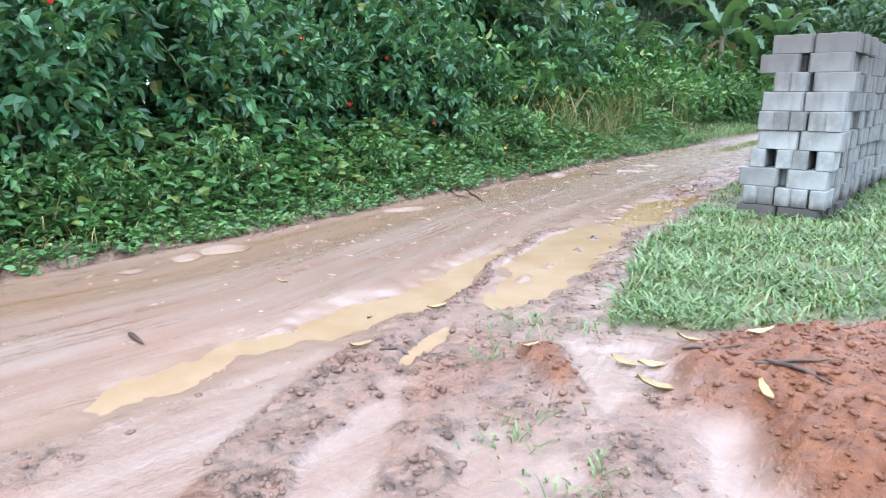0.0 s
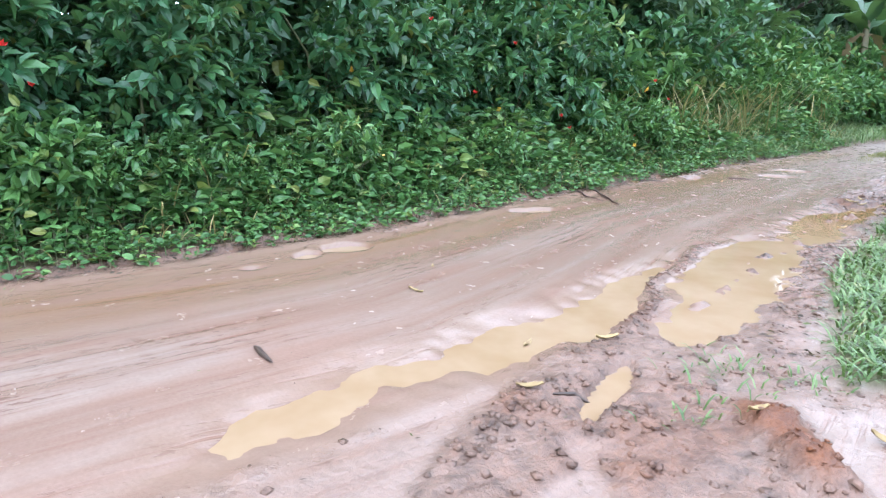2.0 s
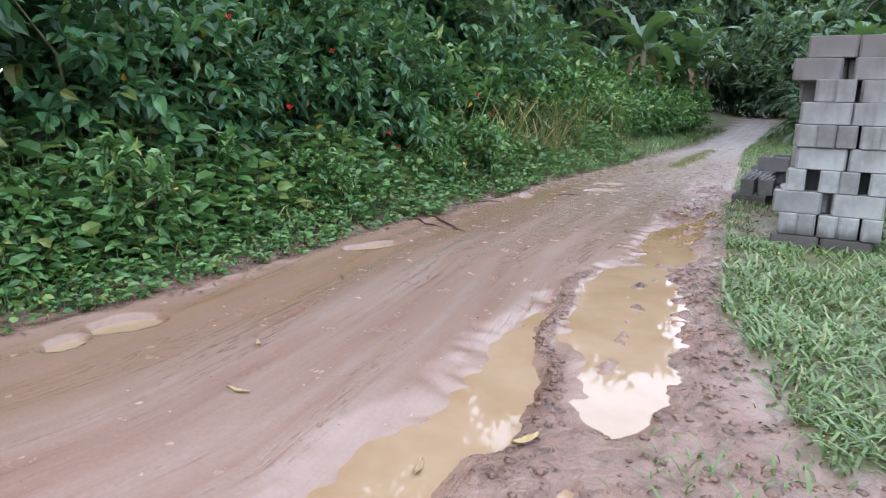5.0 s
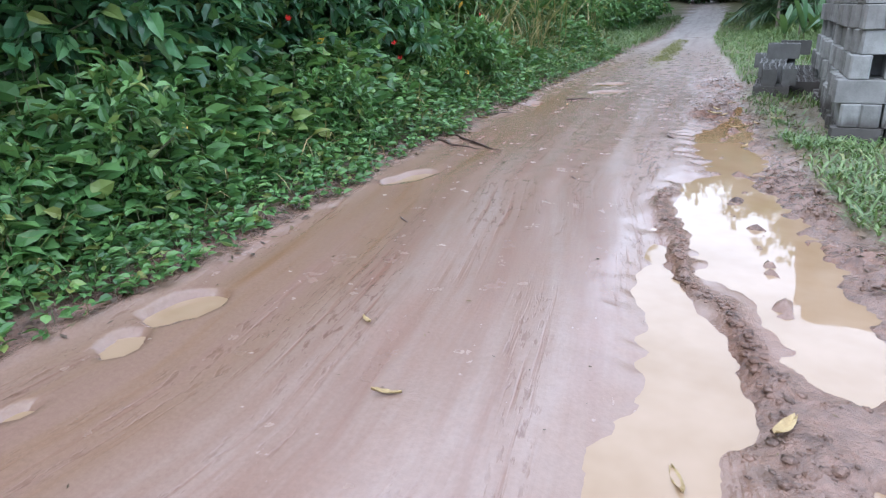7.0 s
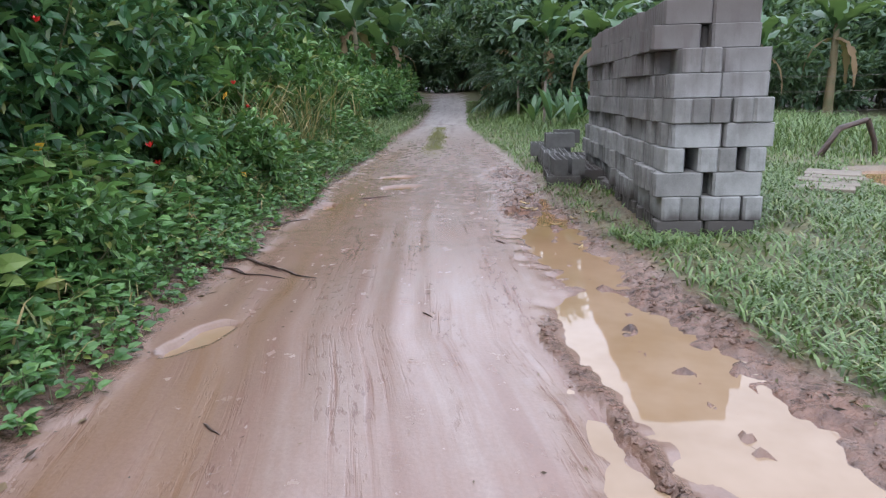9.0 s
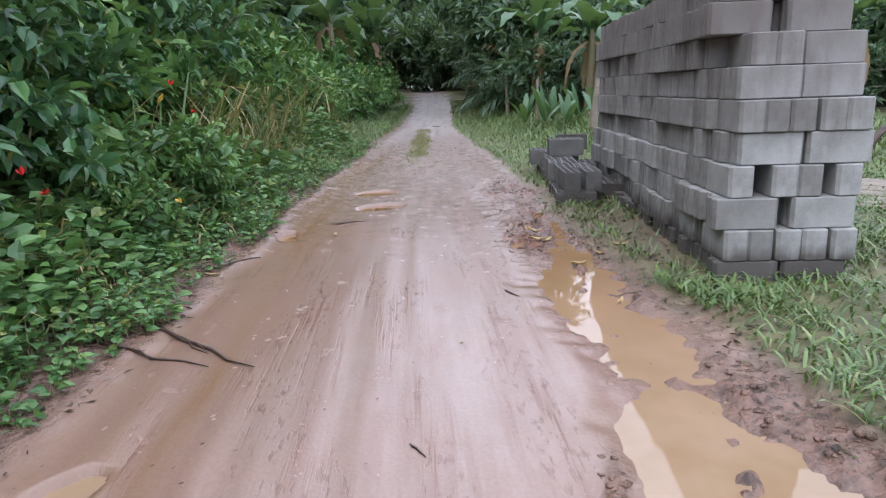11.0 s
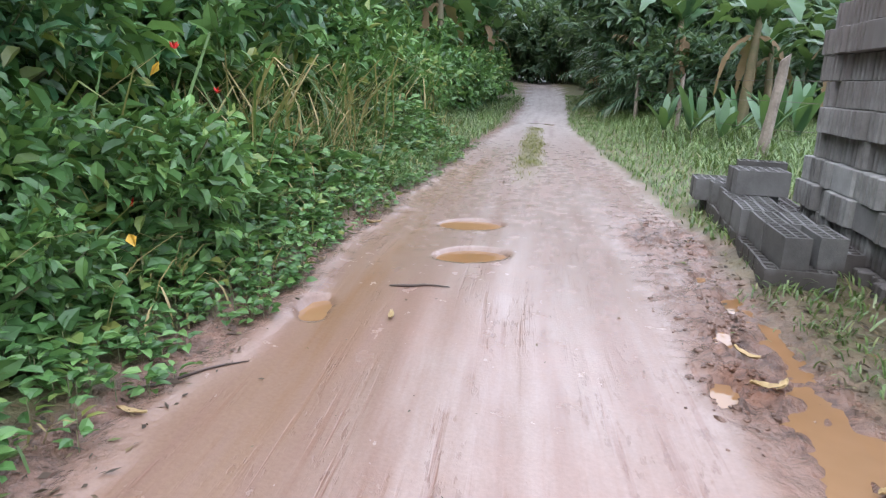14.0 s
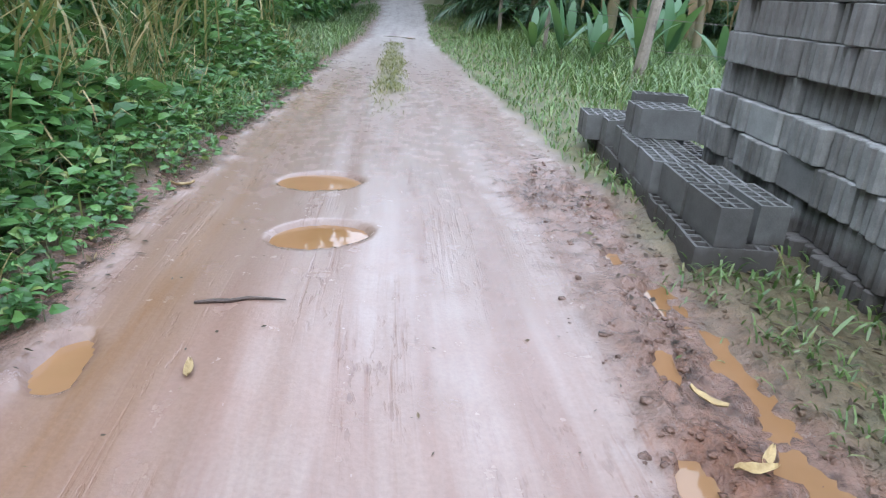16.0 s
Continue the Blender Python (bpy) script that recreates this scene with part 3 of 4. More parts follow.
def axis(lo, hi, step, far_lo, far_hi, widen=0.16):
    """Grid lines: even from lo to hi, then ever wider apart to the far ends."""
    mid = np.arange(lo, hi, step)
    grow = lambda a, b, w: np.array([step * ((1 + w) ** k - 1) / w for k in range(1, 400) if step * ((1 + w) ** k - 1) / w < abs(b - a)] + [abs(b - a)])
    return np.concatenate([lo - grow(lo, far_lo, 0.16)[::-1], mid, hi + grow(hi, far_hi, widen) - step])


def build_ground():
    xs, ys = axis(-6.4, 1.9, 0.025, -600, 600), axis(0.9, 13.0, 0.033, -600, 900, 0.035)
    X, Y = np.meshgrid(xs, ys)
    z, cover, _ = plan(X.ravel(), Y.ravel())
    V = np.stack([X.ravel(), Y.ravel(), z], 1)
    nx, ny = len(xs), len(ys)
    i = (np.arange(ny - 1)[:, None] * nx + np.arange(nx - 1)[None]).ravel()
    me = mesh_np("ground", V, np.stack([i, i + 1, i + nx + 1, i + nx], 1), [EARTH], True)
    for name, values in cover.items():
        me.attributes.new(name, "FLOAT", "POINT").data.foreach_set("value", values.astype(np.float32))
    tagged(new("ground", me), "wet rutted red-brown earth road with muddy verges", "ground", kind="structure")


def build_puddles():
    for k, (name, poly) in enumerate(PUDDLES.items()):
        c = np.mean(poly, 0)
        ring = [(c[0] + (x - c[0]) * 1.0 + 0.16 * (x - c[0]) / (math.hypot(x - c[0], y - c[1]) + 1e-6), c[1] + (y - c[1]) + 0.16 * (y - c[1]) / (math.hypot(x - c[0], y - c[1]) + 1e-6)) for x, y in poly]
        bm = bmesh.new()
        f = bm.faces.new([bm.verts.new((x, y, WATER_Z + 0.00015 * k)) for x, y in ring])
        if f.normal.z < 0:
            f.normal_flip()
        bmesh.ops.triangulate(bm, faces=bm.faces[:])
        me = bpy.data.meshes.new("puddle")
        bm.to_mesh(me)
        bm.free()
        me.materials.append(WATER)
        tagged(new("puddle", me), "ochre muddy puddle of still water in the earth road", "puddle", "puddles on the road", "structure")


build_ground()
build_puddles()

# ---- concrete blocks ----
BL, BW, BH = 0.405, 0.158, 0.2


def block_mesh(seed, grooved=True):
    """A block along x, its foot at z 0: chamfered outline; coarse ends with a groove and painted side shade where
    grooved; worn corners.
    """
    r = random.Random(seed)
    c, a, b = 0.02, BL / 2, BW / 2
    dip = 0.03 if grooved else 0.001
    ring = [(-a + c, -b), (a - c, -b), (a, -b + c), (a, -0.02), (a - dip, 0.004), (a, 0.018), (a, b - c), (a - c, b), (-a + c, b), (-a, b - c), (-a, 0.018), (-a + dip, -0.004), (-a, -0.02), (-a, -b + c)]
    bm = bmesh.new()
    rows = []
    for z, s in ((0, 0.006), (0.006, 0), (BH - 0.007, 0), (BH - 0.001, 0.006)):
        rows.append([bm.verts.new((x - math.copysign(s, x) + r.uniform(-1, 1) * 0.0015, (y - math.copysign(s, y) if abs(y) > 0.02 else y) + r.uniform(-1, 1) * 0.0015, z + r.uniform(-1, 0) * 0.002)) for x, y in ring])
    for p, q in zip(rows, rows[1:]):
        for i in range(len(ring)):
            j = (i + 1) % len(ring)
            bm.faces.new((p[i], p[j], q[j], q[i]))
    bm.faces.new(rows[0][::-1])
    bm.faces.new(rows[-1])
    me = bpy.data.meshes.new("block")
    bm.to_mesh(me)
    bm.free()
    me.materials.append(BLOCK)
    me.materials.append(BLOCK_SHADED_END)
    if grooved:
        # shaded tone on the side ends; lengthwise front blocks keep the plain one
        for f in me.polygons:
            f.material_index = int(abs(f.normal.x) > 0.4)
    return me


def hollow_block_mesh(seed):
    """A block with two rows of five square cells open at the top."""
    r = random.Random(seed)
    bm = bmesh.new()
    web = 0.016
    nx, ny = 5, 2
    cx, cy = (BL - web * (nx + 1)) / nx, (BW - web * (ny + 1)) / ny
    xs, ys = [-BL / 2], [-BW / 2]
    for k in range(nx):
        xs += [xs[-1] + web, xs[-1] + web + cx]
    xs.append(BL / 2)
    for k in range(ny):
        ys += [ys[-1] + web, ys[-1] + web + cy]
    ys.append(BW / 2)
    top = [[bm.verts.new((x, y, BH - 0.001 + r.uniform(-1, 1) * 0.0012)) for y in ys] for x in xs]
    for i in range(len(xs) - 1):
        for j in range(len(ys) - 1):
            q = (top[i][j], top[i + 1][j], top[i + 1][j + 1], top[i][j + 1])
            if i % 2 and j % 2:
                d = [bm.verts.new((v.co.x, v.co.y, 0.03)) for v in q]
                for k in range(4):
                    bm.faces.new((q[k], q[(k + 1) % 4], d[(k + 1) % 4], d[k]))
                bm.faces.new(d)
            else:
                bm.faces.new(q)
    rim = [top[i][0] for i in range(len(xs))] + [top[-1][j] for j in range(1, len(ys))] + [top[i][-1] for i in range(len(xs) - 2, -1, -1)] + [top[0][j] for j in range(len(ys) - 2, 0, -1)]
    low = [bm.verts.new((v.co.x, v.co.y, 0)) for v in rim]
    for i in range(len(rim)):
        j = (i + 1) % len(rim)
        bm.faces.new((rim[j], rim[i], low[i], low[j]))
    bm.faces.new(low[::-1])
    bmesh.ops.recalc_face_normals(bm, faces=bm.faces[:])
    me = bpy.data.meshes.new("block")
    bm.to_mesh(me)
    bm.free()
    me.materials.append(BLOCK_DAMP)
    return me


BLOCKS = [block_mesh(s) for s in range(6)]
SMOOTH_BLOCKS = [block_mesh(10 + s, False) for s in range(3)]
HOLLOW = [hollow_block_mesh(s) for s in range(2)]
STACK_AT, STACK_TURN = (-1.845, 8.08, -0.067), 6.5


def block_stack():
    """Ten courses, two headers deep; in some courses the front row lies lengthwise and juts out."""
    r = random.Random(4)
    base = new("block_stack")
    base.matrix_world = pose(*STACK_AT, -0.7, 0, STACK_TURN)
    tagged(base, "tall stack of grey hollow concrete blocks on the grass", "block stack")
    step, length, made = BW + 0.012, 4.45, []

    def lay(x, y, c, along=False, data=None):
        made.append((pose(x + r.uniform(-1, 1) * (0.012 if along else 0.033) + 0.015 * math.sin(1.7 * y + 2.1 * c), y + r.uniform(-1, 1) * 0.004, c * (BH + 0.003), 0, 0, (90 if along else 0) + r.uniform(-1, 1) * 2.2), x, along))

    fronts = {1: (0.08, 0.245, 0.41, 0.575, 0.77), 3: (0.1, 0.38, 0.545, 0.77), 5: (0.17, 0.334, 0.497, 0.66, 0.824), 7: (0.24, 0.402)}
    # courses set back or out along the front and the long side
    out = (0.0, 0.02, 0.0, 0.01, 0.06, 0.02, 0.05, 0.04, 0.0, 0.04)
    back = (0.0, 0.0, 0.02, 0.04, 0.07, 0.05, 0.12, 0.16, 0.34, 0.38)
    for c in range(10):
        y = back[c]
        if c in fronts:
            for x in fronts[c]:
                lay(x, y + BL / 2, c, True)
            if c == 7:
                lay(0.70, y + 0.2, c)
            y += BL + 0.004
        y += step / 2
        while y < length - (0.0 if c < 9 else 0.05):
            if r.random() < 0.03 and c not in (6, 9) and y + BL < length:
                for x in (0.08, 0.245, 0.52, 0.7):
                    lay(out[c] + x, y + BL / 2 - step / 2, c, True)
                y += BL + 0.004
            else:
                lay(out[c] + BL / 2 - 0.005, y, c)
                lay(out[c] + BL * 1.5 + (0.012, 0.02, 0.022, 0.015, 0.01, 0.02, 0.012, 0.02, 0.03, 0.012)[c], y + (0.0, 0.0, 0.012, 0.0, -0.008, 0.0, 0.05, 0.03, -0.012, 0.02)[c], c)
                y += step
    near, rest = [], []
    for m, x, along in made:
        (near if (x < 0.42 or m.translation.y < 0.45) and len(near) < 345 else rest).append((m, along))
    for k, (m, along) in enumerate(near):
        ob = new("block", SMOOTH_BLOCKS[k % 3] if along else BLOCKS[k % 6])
        ob.parent = base
        ob.matrix_local = m
    pieces = []
    for k, (m, along) in enumerate(rest):
        me = BLOCKS[k % 6]
        v = np.array([tuple(m @ q.co) for q in me.vertices])
        f = [tuple(p.vertices) for p in me.polygons if len(p.vertices) == 4]
        caps = [tuple(p.vertices) for p in me.polygons if len(p.vertices) > 4]
        for cap in caps:
            f += [(cap[0], cap[2 * i + 1], cap[2 * i + 2], cap[2 * i + 3]) for i in range(6)]
        pieces.append((v, f))
    tagged(part("inner_rest", mesh_np("inner_rest", *join(pieces), [BLOCK]), None, base), kind="stuff")


def block_pile():
    """The low stepped pile beside the stack's far part; the upper blocks show their open cells."""
    r = random.Random(9)
    base = new("block_pile")
    base.matrix_world = pose(-2.88, 10.45, -0.025, 0, 0, 5.0)
    tagged(base, "low stepped pile of dark damp hollow blocks", "block pile")
    lays = []
    for k in range(17):
        lays.append((BL / 2 + 0.03, 0.13 + k * 0.162, 0, 0))
        if k > 2:
            lays.append((BL * 1.5 + 0.04, 0.2 + k * 0.162, 0, 0))
    for k in range(2):
        lays.append((0.2 + k * 0.2, 0.27 + 0.07 * k, 1, 92))
        lays.append((0.17 + k * 0.18, 0.7, 1, 90))
        lays.append((0.12 + k * 0.17, 1.12, 1, 90))
        lays.append((0.12 + k * 0.17, 1.5, 1, 90))
    lays += [(0.26, 1.75, 1, 0), (0.26, 1.92, 1, 0), (0.23, 2.25, 1, 0), (0.12, 2.45, 1, 0), (0.12, 2.62, 1, 0), (0.3, 1.65, 2, 3), (0.3, 1.82, 2, 0), (0.45, 2.35, 2, -4)]
    for x, y, c, a in lays:
        ob = new("block", HOLLOW[r.randrange(2)])
        ob.parent = base
        ob.matrix_local = pose(x + r.uniform(-1, 1) * 0.012, y, c * (BH + 0.002), 0, 0, a + r.uniform(-1, 1) * 2)
    

block_stack()
block_pile()
# ---- plants ----
def clump_leaves(r, tips, ways, count, L, W, spread=1.0, full=False):
    """Whorls of leaves round the shoot tips."""
    n = len(tips) * count
    T, D0 = np.repeat(tips, count, 0), np.repeat(ways, count, 0)
    a = unit(r.normal(0, 1, (n, 3)) * spread + D0 * 0.9 + np.array([0, 0, -0.12]))
    back = r.uniform(0, 1, (n, 1))
    P = T - D0 * back * L * 1.3 + a * L * 0.15
    size = r.uniform(0.6, 1.15, n)
    return leaves(P, a, L * size, W * size, r, full=full)


def crown_tips(r, n, centre, radii, shell=0.55):
    """Shoot tips spread unevenly through a lobed ellipsoid, most near its skin."""
    d = unit(r.normal(0, 1, (n, 3)))
    lob = 1 + 0.22 * np.sin(3.1 * d[:, :1] + 2 * d[:, 1:2] + r.uniform(0, 6)) + 0.18 * np.sin(5.3 * d[:, 2:] + 3 * d[:, :1] + r.uniform(0, 6))
    rad = r.uniform(shell, 1.0, (n, 1)) ** 0.6 * lob
    return np.array(centre) + d * rad * np.array(radii), unit(d + np.array([0, 0, 0.35]))


def shrub(seed, h, rad, tips_n, count, L, W, leaf, label):
    """A leafy shrub: several bent stems and a crown of whorled leaves."""
    r = np.random.default_rng(seed)
    base = new("shrub")
    tips, ways = crown_tips(r, tips_n, (0, 0, h * 0.54), (rad, rad, h * 0.5), 0.35)
    tips[:, 2] = np.maximum(tips[:, 2], 0.12)
    tubes = []
    for k in range(11):
        t = tips[r.integers(tips_n)]
        s = r.normal(0, 0.12, 3) * np.array([1, 1, 0])
        m = (s + t) / 2 + np.array([*(r.normal(0, 0.1, 2)), h * 0.12])
        tubes.append(tube([s - np.array([0, 0, 0.15]), m * 0.55 + s * 0.45, m, t], [0.022, 0.018, 0.012, 0.005], 5))
    part("stem", mesh_np("stem", *join(tubes), [STEM], True), None, base)
    part("crown", mesh_np("crown", *clump_leaves(r, tips, ways, count, L, W, full=L < 0.2), [leaf]), None, base)
    return tagged(base, label, "shrub", "shrubs along the bank")


def tree(seed, h, rad, label):
    """A tree: tapered trunk, limbs, crown of many leaf sprays with gaps."""
    r = np.random.default_rng(seed)
    base = new("tree")
    lean = r.normal(0, 0.25, 2)
    top = np.array([*lean, h * 0.62])
    pieces = [tube([(0, 0, -0.4), (lean[0] * 0.2, lean[1] * 0.2, h * 0.2), (lean[0] * 0.7, lean[1] * 0.6, h * 0.42), top], [0.2, 0.15, 0.11, 0.05], 8)]
    T, D = [], []
    for k in range(9):
        c = np.array([r.normal(0, rad * 0.55), r.normal(0, rad * 0.55), h * r.uniform(0.3, 0.93)])
        s = np.array([lean[0] * 0.5, lean[1] * 0.5, h * r.uniform(0.2, 0.5)])
        m = (s + c) / 2 + np.array([0, 0, 0.2])
        pieces.append(tube([s, m, c], [0.07, 0.045, 0.015], 5))
        q = rad * r.uniform(0.4, 0.62)
        t, d = crown_tips(r, 75, c, (q, q, q * 0.75), 0.3)
        T.append(t)
        D.append(d)
    part("trunk", mesh_np("trunk", *join(pieces), [BARK], True), None, base)
    part("crown", mesh_np("crown", *clump_leaves(r, np.concatenate(T), np.concatenate(D), 5, 0.52, 0.25), [LEAF_TREE]), None, base)
    return tagged(base, label, "tree", "trees behind the road")


def ribbon(r, start, way, length, width, sag, torn, segs=16):
    """A broad folded leaf on a rib that arches over; the rims are torn."""
    side = np.array([-way[1], way[0], 0.0])
    side /= np.linalg.norm(side) + 1e-9
    p, V, F = np.array(start, float), [], []
    d = np.array(way, float)
    for k in range(segs + 1):
        t = k / segs
        w = width * max(0.06, math.sin(math.pi * min(1, 0.08 + t * 0.92)) ** 0.6) * (1 - torn * r.random())
        V += [p + side * w / 2 + np.array([0, 0, w * 0.16 - r.random() * torn * 0.2]), p, p - side * w / 2 + np.array([0, 0, w * 0.16 - r.random() * torn * 0.2])]
        d = d + np.array([0, 0, -sag / segs * (0.4 + 1.3 * t)])
        d /= np.linalg.norm(d)
        p = p + d * length / segs
    for k in range(segs):
        a, b = 3 * k, 3 * k + 3
        F += [(a, a + 1, b + 1, b), (a + 1, a + 2, b + 2, b + 1)]
    return V, F


def banana(seed, h, n_leaf, length, label, dry=2, upright=0.9, sag=1.9, torn=0.6, wide=0.27):
    """A banana plant: sheathed stem, arching torn leaves, dead leaves hanging."""
    r = np.random.default_rng(seed)
    base = new("banana_plant")
    part("stem", mesh_np("stem", *tube([(0, 0, -0.1), (0.02, 0, h * 0.5), (0.05, 0.02, h)], [0.11 * h / 2, 0.085 * h / 2, 0.05 * h / 2], 9), [BANANA_STEM], True), None, base)
    for k in range(n_leaf + dry):
        a = 2.4 * k + r.uniform(-0.3, 0.3)
        if k < n_leaf:
            e = upright * r.uniform(0.6, 1.25)
            way = np.array([math.cos(a) * math.cos(e), math.sin(a) * math.cos(e), math.sin(e)])
            v, f = ribbon(r, (0.05, 0.02, h * r.uniform(0.88, 1.0)), way, length * r.uniform(0.75, 1.1), length * wide, sag * r.uniform(0.6, 1.2), torn)
            part("leaf", mesh_np("leaf", v, f, [LEAF_BANANA], True), None, base)
        else:
            way = np.array([math.cos(a) * 0.7, math.sin(a) * 0.7, 0.1])
            v, f = ribbon(r, (0.03, 0, h * 0.85), way, length * 0.75, length * 0.13, 5.0, 0.6)
            part("dead_leaf", mesh_np("dead_leaf", v, f, [LEAF_DRY], True), None, base, "brown withered hanging leaf")
    return tagged(base, label, "banana plant", "banana plants")


def palm(seed, trunk, length, label):
    """A low palm: fronds with rows of drooping leaflets."""
    r = np.random.default_rng(seed)
    base = new("palm")
    part("trunk", mesh_np("trunk", *tube([(0, 0, -0.2), (0, 0, trunk)], [0.2, 0.16], 8), [BARK], True), None, base)
    for k in range(15):
        a, e = 2.4 * k, r.uniform(0.25, 1.2)
        d = np.array([math.cos(a) * math.cos(e), math.sin(a) * math.cos(e), math.sin(e)])
        p, P, D = np.array([0, 0, trunk]), [], []
        pts = [p]
        side = np.array([-math.sin(a), math.cos(a), 0])
        for q in range(26):
            d = unit(d + np.array([0, 0, -0.055]))
            p = p + d * length / 26
            pts.append(p)
            if q > 3:
                for s in (1, -1):
                    P.append(p)
                    D.append(side * s + d * 0.7 + np.array([0, 0, -0.25]))
        n = len(P)
        lens = length * 0.3 * np.sin(np.linspace(0.5, 2.9, n)) + 0.05
        v, f = leaves(P, D, lens, 0.045, r, 0.1, 0.3)
        frond = part("frond", mesh_np("frond", v, f, [LEAF_PALM if k < 13 else LEAF_DRY]), None, base)
        part("rib", mesh_np("rib", *tube(pts[::5], [0.018, 0.014, 0.011, 0.008, 0.006, 0.004][:len(pts[::5])], 4), [STEM]), None, frond)
    return tagged(base, label, "palm", "palms behind the road")


def place(kinds, spots, r, lo=0.85, hi=1.2):
    """Copies of kinds at (x, y, size) spots; the first use of each kind is the kind itself."""
    used = set()
    for i, (x, y, s) in enumerate(spots):
        k = kinds[i % len(kinds)] if i < len(kinds) else kinds[r.randrange(len(kinds))]
        m = pose(x, y, height(x, y) - 0.03, r.uniform(-5, 5), r.uniform(-5, 5), r.uniform(0, 360))
        ob = k
        if k in used:
            ob = copy_thing(k, m)
        used.add(k)
        ob.matrix_basis = m
        ob.scale = [s * r.uniform(lo, hi)] * 3


def xl(y):
    return float(np.interp(y, LEFT_Y, LEFT_X))


def xr(y):
    return float(np.interp(y, RIGHT_Y, RIGHT_X))


def plant_bank():
    r = random.Random(11)
    dark = [shrub(20 + k, 2.3, 0.95, 190, 11, 0.165, 0.096, LEAF_DARK, "dense dark green hibiscus-like shrub on the bank") for k in range(4)]
    spots = []
    for k in range(15):
        y = -3.2 + k * 0.85
        spots.append((xl(y) - 1.5 - r.uniform(0, 0.3) - (0.25 if y > 7 else 0), y + r.uniform(-0.2, 0.2), 1.0))
    for k in range(18):
        y = -4 + k * 1.15
        spots.append((xl(y) - 2.9 - r.uniform(0, 0.5), y + r.uniform(-0.3, 0.3), 1.4))
    place(dark, spots, r)
    low = [shrub(40 + k, 1.2, 0.62, 130, 9, 0.15, 0.085, LEAF_HERB, "low bright green leafy bush beside the road") for k in range(3)]
    spots = []
    for k in range(19):
        y = 0.2 + k * 0.55
        spots.append((xl(y) - 0.55 - r.uniform(0, 0.6), y + r.uniform(-0.3, 0.3), r.uniform(0.4, 0.85)))
    for k in range(16):
        y = 15.5 + k * 1.05
        spots.append((xl(y) - 1.3 - r.uniform(0, 0.6), y, 1.15 + 0.02 * k))
        spots.append((xl(y) - 2.6 - r.uniform(0, 0.8), y + 0.4, 1.7 + 0.03 * k))
    for k in range(10):
        y = 8.0 + k * 0.9
        spots.append((xl(y) - 1.9 - r.uniform(0, 0.4), y, 1.45))
    place(low, spots, r)


def scatter(n, x0, x1, y0, y1, r, keep):
    X, Y = r.uniform(x0, x1, n), r.uniform(y0, y1, n)
    z, cover, zones = plan(X, Y)
    ok = keep(X, Y, zones, r)
    return np.stack([X[ok], Y[ok], z[ok]], 1)


def herbs():
    """Low broad-leaved weeds along the bank's foot, thick and uneven."""
    r = np.random.default_rng(31)

    def keep(X, Y, zo, r):
        d = zo["bank"]
        return (d > -0.1) & (d < 1.9) & (r.random(len(X)) < np.clip(0.5 + 0.5 * wave(X, Y, 1.4, 2) + 0.5 * smooth(d, -0.08, 0.15), 0, 1)) & (r.random(len(X)) < np.where(Y > 9.5, 0.85, 1))

    P = scatter(17000, -9.5, -4.2, -2, 17, r, keep)
    d = np.interp(P[:, 1], LEFT_Y, LEFT_X) - P[:, 0]
    top = (0.11 + 0.4 * smooth(d, 0.05, 0.9) * np.where(P[:, 1] > 9, 0.6, 1)) * (0.5 + 0.75 * r.random(len(P))) * np.clip(1 + 0.75 * wave(P[:, 0], P[:, 1], 0.9, 12), 0.4, 1.8)
    n, each = len(P), 7
    Q = np.repeat(P, each, 0)
    level = np.tile(np.linspace(0.25, 1.0, each), n)
    a = r.uniform(0, 2 * math.pi, n * each)
    D = np.stack([np.cos(a), np.sin(a), 0.15 + 0.5 * r.random(n * each)], 1)
    Q = Q + np.stack([np.cos(a) * 0.02, np.sin(a) * 0.02, np.repeat(top, each) * level], 1)
    L = np.repeat(0.06 + 0.085 * smooth(d, 0.1, 0.7), each) * r.uniform(0.7, 1.35, n * each)
    v, f = leaves(Q, D, L, L * r.uniform(0.5, 0.82, len(L)), r, 0.15, 0.3, True)
    tagged(new("weeds", mesh_np("weeds", v, f, [LEAF_HERB])), "bright green broad-leaved weeds along the muddy road edge", "weeds", kind="stuff")
    v, f = join([tube([p - np.array([0, 0, 0.03]), p + np.array([0, 0, t])], [0.003, 0.002], 3) for p, t in zip(P[:5000], top[:5000])])
    tagged(new("weed_stems", mesh_np("weed_stems", v, f, [STEM])), "thin green stems of roadside weeds", "weeds", kind="stuff")


